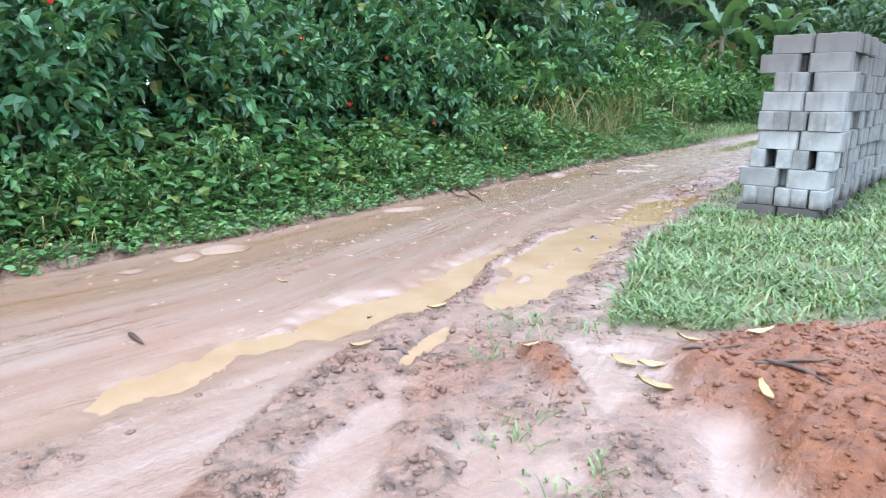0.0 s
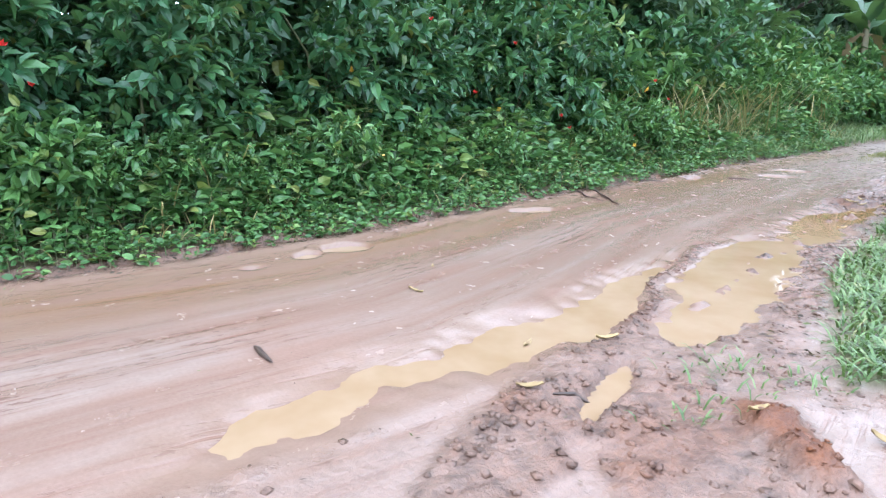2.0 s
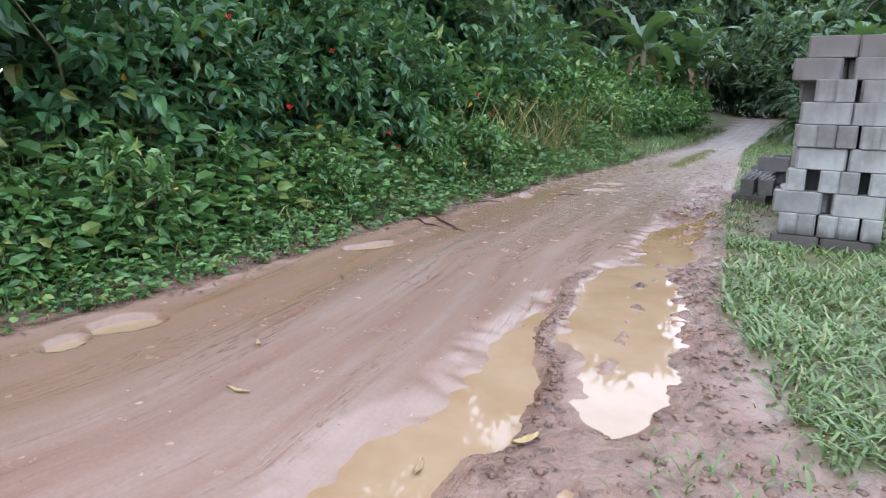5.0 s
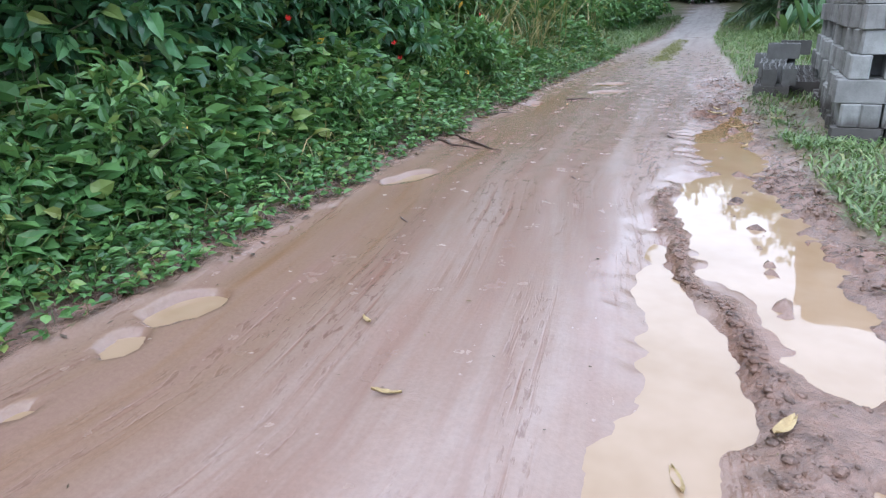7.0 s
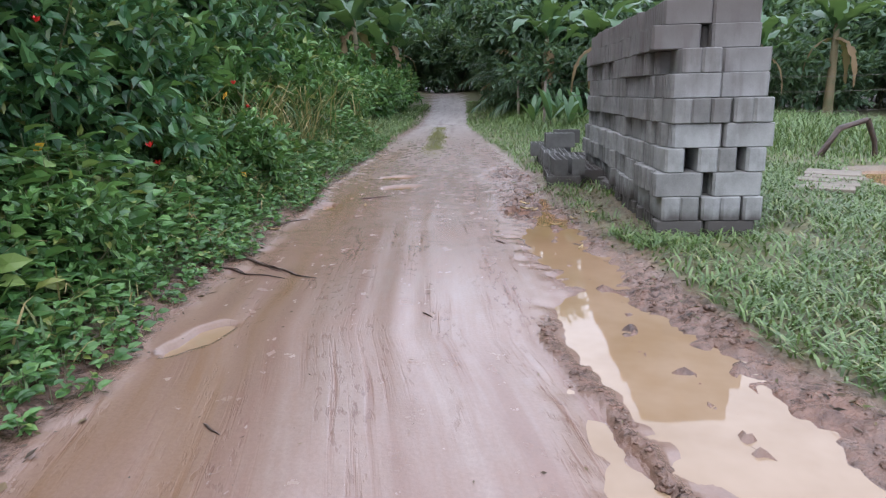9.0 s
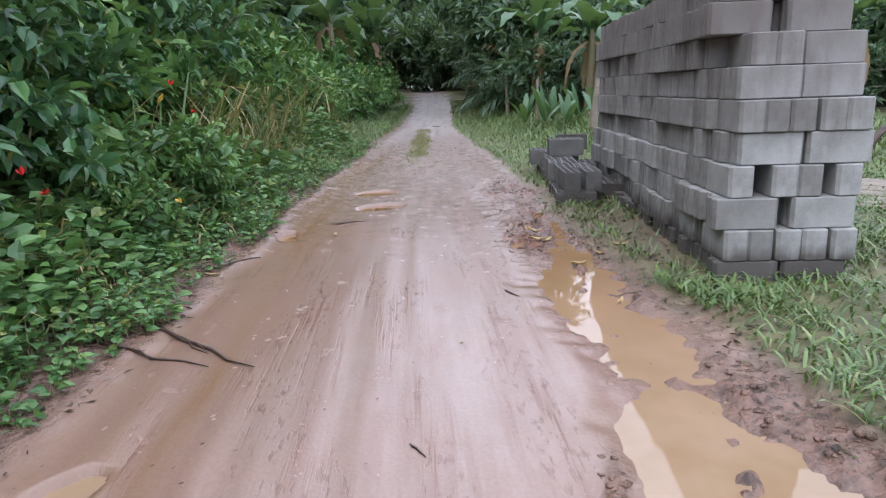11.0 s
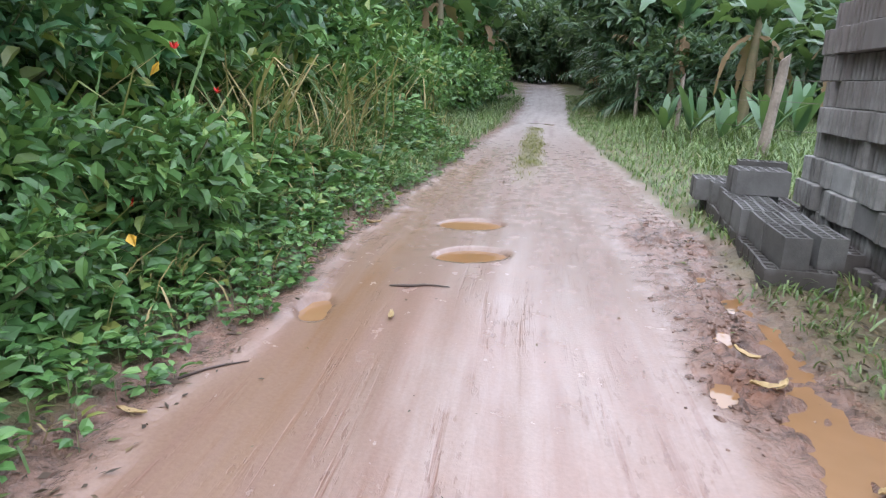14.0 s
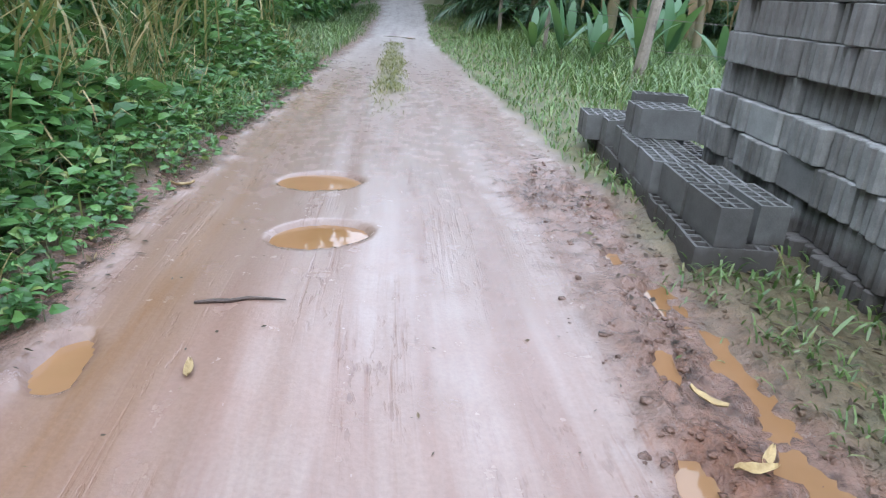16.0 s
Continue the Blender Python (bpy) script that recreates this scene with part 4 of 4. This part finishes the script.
def grasses():
    r = np.random.default_rng(32)
    lawn = scatter(95000, -3.2, 3.6, 3.6, 12.5, r, lambda X, Y, zo, r: (zo["lawn"] > 0.45) & (zo["heap"] < 0.3) & (zo["wet"] < 0.5) & (r.random(len(X)) < 0.55 + 0.5 * wave(X, Y, 1.7, 4)) & ((X > np.interp(Y, (7.9, 8.1), (-9, -1.9))) | (zo["dr"] < 1.2) & (r.random(len(X)) < 0.06)))
    v, f = blades(lawn - np.array([0, 0, 0.01]), r.uniform(0.04, 0.115, len(lawn)), r.uniform(0.009, 0.019, len(lawn)), r, 1.4, 0.9)
    tagged(new("lawn_grass", mesh_np("lawn_grass", v, f, [GRASS])), "short wet green grass beside the road", "grass", kind="stuff")
    side = scatter(95000, -9, 6, 10, 36, r, lambda X, Y, zo, r: (((zo["lawn"] > 0.5) & (zo["dr"] < 9)) | ((zo["bank"] > 0.05) & (zo["bank"] < 1.6) & (Y > 12))) & (zo["wet"] < 0.4))
    dr = side[:, 0] - np.interp(side[:, 1], RIGHT_Y, RIGHT_X)
    tall = np.where(dr > 0, 0.08 + 0.34 * smooth(dr, 0.6, 2.6) * smooth(side[:, 1], 13, 16), np.where(dr > -1.7, 0.05, 0.2))
    v, f = blades(side, tall * r.uniform(0.6, 1.3, len(side)), 0.009 + 0.011 * r.random(len(side)), r, 0.8, 0.8)
    tagged(new("verge_grass", mesh_np("verge_grass", v, f, [GRASS])), "rough green grass on the far verges", "grass", kind="stuff")
    mid = scatter(30000, -7.4, -4.6, 13, 23, r, lambda X, Y, zo, r: r.random(len(X)) < 1.8 * zo["strip"] * np.clip(0.65 + 0.6 * wave(X, Y, 1.8, 6), 0, 1))
    v, f = blades(mid, r.uniform(0.02, 0.06, len(mid)), r.uniform(0.006, 0.013, len(mid)), r, 1.2, 0.9)
    tagged(new("strip_grass", mesh_np("strip_grass", v, f, [OLIVE])), "low olive grass between the wheel tracks", "grass", kind="stuff")
    mixed = scatter(15000, -9, -4.2, -1, 18, r, lambda X, Y, zo, r: (zo["bank"] > 0.05) & (zo["bank"] < 1.7) & (r.random(len(X)) < np.clip(0.25 + 0.6 * wave(X, Y, 1.1, 17) + 0.04 * Y, 0, 1)))
    dm = np.interp(mixed[:, 1], LEFT_Y, LEFT_X) - mixed[:, 0]
    v, f = blades(mixed, (0.12 + 0.4 * smooth(dm, 0.0, 0.9)) * r.uniform(0.6, 1.5, len(mixed)), r.uniform(0.006, 0.014, len(mixed)), r, 0.8, 0.9)
    tagged(new("bank_grass", mesh_np("bank_grass", v, f, [REED])), "green and straw-coloured grass among the roadside weeds", "grass", kind="stuff")
    tuft = []
    for x, y, n in ((-0.95, 3.05, 26), (-1.15, 3.55, 60), (-0.35, 2.55, 40), (0.05, 2.35, 46), (-0.85, 3.75, 40), (-2.15, 7.95, 50), (-2.3, 8.7, 80), (-2.5, 9.3, 110), (-2.62, 9.8, 110), (-2.8, 10.4, 90), (-1.75, 7.6, 120), (-1.6, 7.3, 120), (-2.0, 8.3, 60)):
        q = np.array([x, y, 0]) + r.normal(0, 0.09, (n, 3)) * np.array([1, 1.4, 0])
        q[:, 2] = plan(q[:, 0], q[:, 1])[0] - 0.01
        tuft.append(q)
    q = np.concatenate(tuft)
    v, f = blades(q, r.uniform(0.03, 0.09, len(q)), r.uniform(0.006, 0.012, len(q)), r, 1.0, 0.9)
    tagged(new("grass_tufts", mesh_np("grass_tufts", v, f, [GRASS])), "scattered green grass tufts in the mud", "grass", kind="stuff")
    reed = scatter(4200, -9.5, -5.5, 8.5, 18.0, r, lambda X, Y, zo, r: (zo["bank"] > 0.7) & (zo["bank"] < 2.3) & (r.random(len(X)) < np.clip((Y - 8) / 4, 0, 1) * np.clip(0.5 + 0.9 * wave(X, Y, 0.8, 21), 0, 1)))
    v, f = blades(reed, r.uniform(0.6, 1.75, len(reed)), r.uniform(0.012, 0.026, len(reed)), r, 0.55, 0.9)
    tagged(new("reed_grass", mesh_np("reed_grass", v, f, [REED])), "tall half-dry yellow and green reed grass on the bank", "grass", kind="stuff")


def plant_far():
    r = random.Random(21)
    trees = [tree(60 + k, 8.5, 2.6, "tall dark green tree in the wood behind the road") for k in range(5)]
    spots = []
    for k in range(9):
        spots.append((xl(18 + 3.2 * k) - 5.5 - r.uniform(0, 2), 18 + 3.2 * k, 1.2))
    for k in range(11):
        spots.append((xl(-6 + 2.2 * k) - 5.2 - r.uniform(0, 1.2), -6 + 2.2 * k, 0.88))
    for k in range(7):
        spots.append((xl(-4 + 4 * k) - 6.5 - r.uniform(0, 2), -4 + 4 * k, 0.85))
    for k in range(8):
        spots.append((xr(30 + 3 * k) + 2.6 + r.uniform(0, 1.5), 30 + 3 * k, 0.85))
    for k in range(11):
        spots.append((-4.5 + 2.8 * k + r.uniform(-1, 1), 29 + r.uniform(-1.5, 2.5) - 0.25 * k, 0.62 if k < 4 else 0.85))
    for k in range(12):
        spots.append((-3 + 2.4 * k + r.uniform(-1, 1), 33.5 + r.uniform(-1.5, 1.5) - 0.3 * k, 0.7 if k < 4 else 1.0))
    for k in range(9):
        spots.append((-22 + 2.6 * k, 54 + r.uniform(-3, 2) - 0.5 * abs(k - 4), 1.15))
    for k in range(9):
        spots.append((-32 + 4.5 * k, 62 + r.uniform(-3, 3), 1.35))
    for k in range(7):
        spots.append((21 + r.uniform(-2, 2), 24 - 6 * k, 1.0))
        spots.append((-14 + 5 * k, -24 + r.uniform(-2, 2), 1.0))
    place(trees, spots, r)
    under = [shrub(70 + k, 2.4, 1.4, 210, 8, 0.3, 0.13, LEAF_TREE, "dark undergrowth bush below the trees") for k in range(3)]
    spots = [(xl(y) - 3.8 - r.uniform(0, 1), y, 1.1) for y in range(12, 48, 2)]
    spots += [(xr(y) + 1.7 + r.uniform(0, 0.8), y, 0.75) for y in range(27, 48, 2)]
    spots += [(-2.5 + 2.0 * k, 28.5 + r.uniform(-1, 1) - 0.25 * k, 1.7) for k in range(14)]
    spots += [(-3.2 + 2.2 * k, 25.5 + r.uniform(-1, 1) - 0.2 * k, 0.95) for k in range(12)]
    spots += [(-20 + 1.7 * k, 48.5 + r.uniform(-1, 1), 1.9) for k in range(9)]
    spots += [(-13.5 + 1.3 * k, 52 + r.uniform(-0.5, 0.5), 2.2) for k in range(6)]
    place(under, spots, r)
    bananas = [banana(80 + k, 2.3, 8, 1.9, "banana plant with torn leaves and brown dead ones", 3) for k in range(3)]
    spots = [(-9.9, 18.2, 1.05), (-10.8, 19.6, 1.1), (-10.5, 27, 1.1), (-10.4, 31, 1.2), (1.2, 22.5, 0.95), (2.6, 22.0, 1.05), (4.6, 22.8, 1.0), (-1.2, 23.2, 0.95), (7.5, 21.5, 1.0), (-5.6, 33, 1.0), (-0.4, 20.6, 0.9), (-11, 36, 1.2), (-9.3, 23.5, 1.25), (-9.6, 28.5, 1.35), (-3.4, 24.6, 1.15), (-1.9, 22.0, 1.05), (0.3, 24.2, 1.35), (-4.5, 28.8, 1.3), (-8.5, 3.6, 1.25), (-8.7, 5.4, 1.3), (-9.2, 9.5, 1.25)]
    place(bananas, spots, r)
    upright = [banana(90 + k, 0.45, 6, 1.2, "young broad-leaved plant with upright fresh green leaves", 0, 1.2, 0.7, 0.06, 0.19) for k in range(2)]
    place(upright, [(-2.55, 18.3, 0.75), (-1.9, 18.0, 0.85), (-3.0, 18.9, 0.75), (-1.3, 18.5, 0.9), (-3.5, 19.6, 0.65), (-0.6, 18.3, 0.7), (-2.2, 19.2, 0.95), (-2.8, 20.0, 0.85), (-1.6, 19.4, 1.0)], r)
    palms = [palm(95 + k, 0.7, 2.6, "dark palm with long drooping fronds") for k in range(2)]
    place(palms, [(-3.9, 27.5, 1.0), (-2.8, 26.3, 1.0), (-10.6, 24.5, 0.9), (-4.4, 31.0, 1.1), (-2.4, 28, 1.2), (0.8, 27, 1.2), (-11.5, 29, 1.1)], r)


plant_bank()
herbs()
grasses()
plant_far()
# ---- fence, boards, litter ----
def fence_post(x, y, h, rad, lean, label):
    bm = bmesh.new()
    rows = []
    r = random.Random(int(x * 100))
    for k in range(6):
        t = k / 5
        rows.append([bm.verts.new((lean * t * h + math.cos(a) * rad * (1 - 0.15 * t) * r.uniform(0.85, 1.12), math.sin(a) * rad * r.uniform(0.85, 1.1), -0.2 + (h + 0.2) * t + (0.06 * math.cos(a) if k == 5 else 0))) for a in [2 * math.pi * s / 9 for s in range(9)]])
    for p, q in zip(rows, rows[1:]):
        for i in range(9):
            bm.faces.new((p[i], p[(i + 1) % 9], q[(i + 1) % 9], q[i]))
    bm.faces.new(rows[-1])
    me = bpy.data.meshes.new("fence_post")
    bm.to_mesh(me)
    bm.free()
    me.materials.append(POST_WOOD)
    ob = new("fence_post", me)
    ob.matrix_world = pose(x, y, height(x, y))
    return tagged(ob, label, "fence post", "posts of the wire fence")


def fence():
    posts = [(-5.6, 31, 1.3, 0.05, 0.03), (-4.2, 24.5, 1.35, 0.05, -0.02), (-3.25, 20.5, 1.3, 0.045, 0.03), (-2.14, 16.74, 1.55, 0.085, 0.1), (1.1, 17.2, 1.4, 0.05, 0.0), (4.0, 17.6, 1.45, 0.07, 0.04), (7.2, 18.0, 1.4, 0.05, 0.02)]
    for x, y, h, rad, lean in posts:
        fence_post(x, y, h, rad, lean, "weathered grey leaning wooden fence post" if rad > 0.08 else "thin grey wooden fence post in tall grass")
    wires = new("wire_fence")
    tagged(wires, "thin rusty barbed wires strung between fence posts", "wire fence")
    for z in (0.55, 0.95, 1.25):
        for (x0, y0, h0, r0, l0), (x1, y1, h1, r1, l1) in zip(posts, posts[1:]):
            pts = []
            for k in range(7):
                t = k / 6
                pts.append((x0 + (x1 - x0) * t + l0 * z * (1 - t) + l1 * z * t, y0 + (y1 - y0) * t - 0.05, z - 0.12 * t * (1 - t) + height(x0, y0) * (1 - t) + height(x1, y1) * t))
            part("wire", mesh_np("wire", *tube(pts, [0.005] * 7, 4), [WIRE]), None, wires)


def boards():
    """Pale boards laid side by side as a crossing over the wet field."""
    base = new("board_crossing")
    base.matrix_world = pose(0.5, 10.95, 0.075, 0, 0, -22)
    tagged(base, "pale boards laid over the wet grass beside a muddy pool", "boards")
    r = random.Random(3)
    for k in range(6):
        bm = bmesh.new()
        bmesh.ops.create_cube(bm, size=1, matrix=Matrix.Diagonal((0.62, 0.27, 0.045, 1)))
        bmesh.ops.bevel(bm, geom=bm.edges[:], offset=0.008, segments=1, affect="EDGES")
        ob = part("board", bm, SLAB, base)
        ob.matrix_local = pose(r.uniform(-0.05, 0.05), -0.8 + k * 0.3, r.uniform(0, 0.012), 0, r.uniform(-2, 2), r.uniform(-5, 5))


def fallen_leaf(seed):
    """A curled dry leaf lying on the ground."""
    r = random.Random(seed)
    bm = bmesh.new()
    n, L, W = 7, 0.15, 0.05
    rows = []
    for k in range(n):
        t = k / (n - 1)
        w = W / 2 * math.sin(math.pi * (0.06 + 0.9 * t)) ** 0.8
        x = (t - 0.5) * L
        z = 0.014 + 0.016 * (2 * t - 1) ** 2 * r.uniform(0.6, 1.4)
        rows.append([bm.verts.new((x, -w, z + 0.012 + r.uniform(-1, 1) * 0.003)), bm.verts.new((x, r.uniform(-1, 1) * 0.003, z - 0.004)), bm.verts.new((x, w, z + 0.01 + r.uniform(-1, 1) * 0.004))])
    for p, q in zip(rows, rows[1:]):
        for i in range(2):
            bm.faces.new((p[i], q[i], q[i + 1], p[i + 1]))
    me = bpy.data.meshes.new("fallen_leaf")
    bm.to_mesh(me)
    bm.free()
    for f in me.polygons:
        f.use_smooth = True
    me.materials.append(FALLEN)
    ob = new("fallen_leaf", me)
    sol = ob.modifiers.new("thickness", "SOLIDIFY")
    sol.thickness = 0.0015
    return tagged(ob, "long dry yellowish leaf lying on wet mud", "leaf", "fallen leaves")


def litter():
    r = random.Random(5)
    kinds = [fallen_leaf(k) for k in range(3)]
    spots = [(-0.42, 3.45, 0, 0.95), (-0.3, 3.52, 40, 1.0), (-0.33, 3.98, 10, 1.0), (-0.78, 3.14, 80, 0.8), (0.0, 4.05, 60, 1.1), (0.3, 3.35, 130, 1.0), (-0.15, 3.3, 20, 1.3), (-1.95, 3.0, 120, 0.8), (-3.06, 9.4, 140, 0.9), (-2.94, 9.15, 60, 0.8), (-2.72, 8.45, 40, 1.0), (-2.55, 8.75, 120, 0.9), (-2.38, 8.85, 160, 0.8), (-3.02, 9.05, 20, 1.0), (-2.5, 7.7, 70, 0.8), (-4.81, 9.26, 110, 0.7), (-5.3, 7.95, 10, 0.8), (-5.75, 11.1, 50, 1.0), (-1.72, 3.35, 70, 0.9), (-2.9, 2.9, 30, 0.7), (-3.3, 3.3, 150, 0.6), (-1.5, 2.6, 60, 0.8)]
    used = set()
    for i, (x, y, a, s) in enumerate(spots):
        k = kinds[i % 3]
        m = pose(x, y, height(x, y) - 0.002, r.uniform(-8, 8), r.uniform(-8, 8), a)
        ob = copy_thing(k, m) if k in used else k
        used.add(k)
        ob.matrix_basis = m
        ob.scale = (s, s * r.uniform(0.7, 1.1), s)
    for x, y, a, L, w, name, label in ((-4.75, 6.75, -28, 0.95, 0.012, "stick", "dark wet branch lying across the road edge"), (-4.95, 6.6, -12, 0.8, 0.01, "stick", "dark wet branch lying across the road edge"), (-4.9, 6.85, -35, 0.6, 0.008, "stick", "dark wet branch lying across the road edge"), (-4.84, 9.77, 14, 0.36, 0.011, "stick", "short dark stick on the road"), (-3.16, 7.75, -50, 0.16, 0.007, "stick", "short dark stick on the road"), (-4.0, 4.55, -35, 0.14, 0.006, "stick", "short dark stick on the road"), (-3.4, 5.9, -50, 0.12, 0.005, "stick", "short dark stick on the road"), (-0.1, 3.75, 20, 0.3, 0.01, "stick", "dark twig on red earth"), (0.35, 3.55, -20, 0.32, 0.014, "stick", "dark twig on red earth"), (0.3, 3.62, 15, 0.3, 0.01, "stick", "dark twig on red earth"), (-1.35, 2.75, 50, 0.22, 0.009, "stick", "dark twig in the mud"), (-2.45, 1.75, 5, 0.2, 0.016, "stick", "short dark stick on the road"), (-5.3, 8.3, 60, 0.5, 0.008, "stick", "dark twig at the road edge")):
        pts = []
        for k in range(6):
            t = k / 5 - 0.5
            px, py = x + math.cos(radians(a)) * t * L + r.uniform(-1, 1) * L * 0.025, y + math.sin(radians(a)) * t * L + r.uniform(-1, 1) * L * 0.025
            pts.append((px, py, height(px, py) + w * 0.7))
        pieces = [tube(pts, [w * 0.5, w, w * 0.9, w * 0.8, w * 0.6, w * 0.25], 6)]
        if L > 0.5:
            q = pts[2]
            pieces.append(tube([q, (q[0] + 0.1, q[1] - 0.05, q[2] + 0.01), (q[0] + 0.22, q[1] - 0.16, q[2] + 0.012)], [w * 0.6, w * 0.5, w * 0.2], 5))
        tagged(new(name, mesh_np(name, *join(pieces), [TWIG], True)), label, "stick", "sticks on the ground")
    # a rotting stump and log beside the fence
    tagged(new("dead_log", mesh_np("dead_log", *join([tube([(1.2, 13.4, 0.05), (1.5, 13.5, 0.5), (1.9, 13.55, 0.62)], [0.06, 0.05, 0.04], 8), tube([(1.9, 13.55, 0.62), (2.05, 13.6, 0.3), (2.1, 13.6, 0.0)], [0.045, 0.04, 0.04], 8)]), [TWIG], True)), "dark crooked dead branch standing in grass", "log")


def specks():
    """Clods, bits of leaf and grit strewn over mud and road."""
    q = np.random.default_rng(77)
    ico = bmesh.new()
    bmesh.ops.create_icosphere(ico, subdivisions=1, radius=1)
    V0 = np.array([tuple(v.co) for v in ico.verts])
    F0 = np.array([[v.index for v in f.verts] for f in ico.faces])
    ico.free()
    P = scatter(75000, -3.6, 1.5, 1.0, 13, q, lambda X, Y, zo, q: (q.random(len(X)) < np.clip(np.where(Y < 4.6, zo["lug"] + 0.12 * zo["verge"] * (1 - zo["slide"]), zo["verge"] * (0.15 + 0.7 * (wave(X, Y, 2.2, 3) > 0.0))) + 0.35 * zo["heap"] + 0.9 * zo["ridge"], 0, 1)) & ((zo["wet"] < 0.97) | (zo["ridge"] > 0.4)) & (zo["lawn"] < 0.7))
    n = len(P)
    s = 0.004 + 0.021 * q.random(n) ** 2.5
    V = (P[:, None] + V0[None] * s[:, None, None] * q.uniform(0.55, 1.35, (n, 12, 1)) * np.array([1.15, 1.0, 0.55])).reshape(-1, 3)
    F = (np.arange(n)[:, None, None] * 12 + F0[None]).reshape(-1, 3)
    me = mesh_np("mud_clods", V, F, [EARTH], True)
    _, cover, _ = plan(P[:, 0], P[:, 1])
    for name, values in cover.items():
        val = values if name != "rough" else np.maximum(values, 0.9)
        me.attributes.new(name, "FLOAT", "POINT").data.foreach_set("value", np.repeat(val, 12).astype(np.float32))
    tagged(new("mud_clods", me), "small wet clods of earth strewn over the verge", "mud clods", kind="stuff")
    c = np.array([-5.95, 7.15, 0.1])
    P = c + q.normal(0, 0.16, (170, 3)) * np.array([0.8, 1.5, 0.25])
    P[:, 2] = plan(P[:, 0], P[:, 1])[0] + q.uniform(0.03, 0.14, len(P))
    v, f = leaves(P, q.normal(0, 1, (len(P), 3)) * np.array([1, 1, 0.3]), q.uniform(0.05, 0.13, len(P)), 0.035, q, 0.2, 0.2)
    tagged(new("dry_cuttings", mesh_np("dry_cuttings", v, f, [CUTTINGS])), "heap of orange-brown dead leaves at the road edge", "dead leaves", kind="stuff")
    P = np.concatenate([
        scatter(900, -5.8, 0.8, 1.4, 14, q, lambda X, Y, zo, q: (zo["bank"] < -0.1) & (zo["lawn"] < 0.3) & (zo["wet"] < 0.9)),
        scatter(26000, -7.5, -3.9, -1, 18, q, lambda X, Y, zo, q: (zo["bank"] > -0.22) & (zo["bank"] < 0.3) & (q.random(len(X)) < 0.3 + 2.2 * (zo["bank"] + 0.22))),
        scatter(5500, -3.4, -0.5, 4, 12, q, lambda X, Y, zo, q: (zo["dr"] > -0.3) & (zo["dr"] < 0.7) & (zo["wet"] < 0.9))])
    n = len(P)
    a = q.uniform(0, 6.283, n)
    D = np.stack([np.cos(a), np.sin(a), q.normal(0.1, 0.15, n)], 1)
    L = np.where(np.arange(n) < 750, q.uniform(0.008, 0.03, n), q.uniform(0.015, 0.065, n))
    v, f = leaves(P + np.array([0, 0, 0.006]), D, L, L * q.uniform(0.15, 0.5, n), q, 0.1, 0.05)
    tagged(new("leaf_litter", mesh_np("leaf_litter", v, f, [LITTER])), "dark wet bits of leaf and twig on mud", "leaf litter", kind="stuff")


def flower(seed, mat, name, label, cat, size):
    """A drooping flower or turning leaf among the shrubs: a few folded petals."""
    q = np.random.default_rng(seed)
    n = 6
    a = np.linspace(0, 6.283, n, endpoint=False)
    D = np.stack([np.cos(a) * 0.5, np.sin(a) * 0.5, np.full(n, 0.8)], 1) if mat is RED_FLOWER else np.stack([np.cos(a) * 0.2 + 0.4, np.sin(a) * 0.15, np.full(n, -0.6)], 1)[:2]
    v, f = leaves(np.zeros((len(D), 3)), D, size, size * 0.5, q, 0.1, 0.1)
    me = mesh_np(name, v, f, [mat])
    return tagged(new(name, me), label, cat, cat + "s on the bank")


def blooms():
    r = random.Random(8)
    red = flower(1, RED_FLOWER, "red_flower", "small red flower among dark green shrub leaves", "flower", 0.055)
    yel = flower(2, YELLOW_LEAF, "yellow_leaf", "single yellow withered leaf in the shrub", "withered leaf", 0.11)
    spots = [(red, -0.6, 0.75, 1.55), (red, 0.6, 0.85, 1.25), (red, 0.95, 0.8, 1.3), (red, 1.1, 0.7, 1.05), (red, 5.6, 0.9, 1.0), (red, 7.4, 0.75, 0.55), (red, 7.0, 0.6, 0.75), (red, 9.8, 0.9, 1.2), (red, 8.9, 0.62, 0.42), (red, 4.9, 0.95, 1.75), (red, 6.4, 1.0, 1.6), (red, 2.2, 0.8, 1.9), (red, 10.4, 0.95, 0.9), (yel, 0.9, 1.0, 1.95), (yel, 3.83, 0.95, 1.24), (yel, 4.1, 0.7, 0.45), (yel, 9.7, 0.95, 1.1), (yel, 8.0, 0.75, 0.6), (yel, 6.0, 0.8, 0.85), (yel, 8.7, 0.5, 0.35)]
    used = set()
    for k, y, d, z in spots:
        x = xl(y) - d
        m = pose(x, y, height(x, y) + z, r.uniform(-30, 30), r.uniform(-30, 30), r.uniform(0, 360))
        ob = copy_thing(k, m) if k in used else k
        used.add(k)
        ob.matrix_basis = m


fence()
boards()
litter()
specks()
blooms()
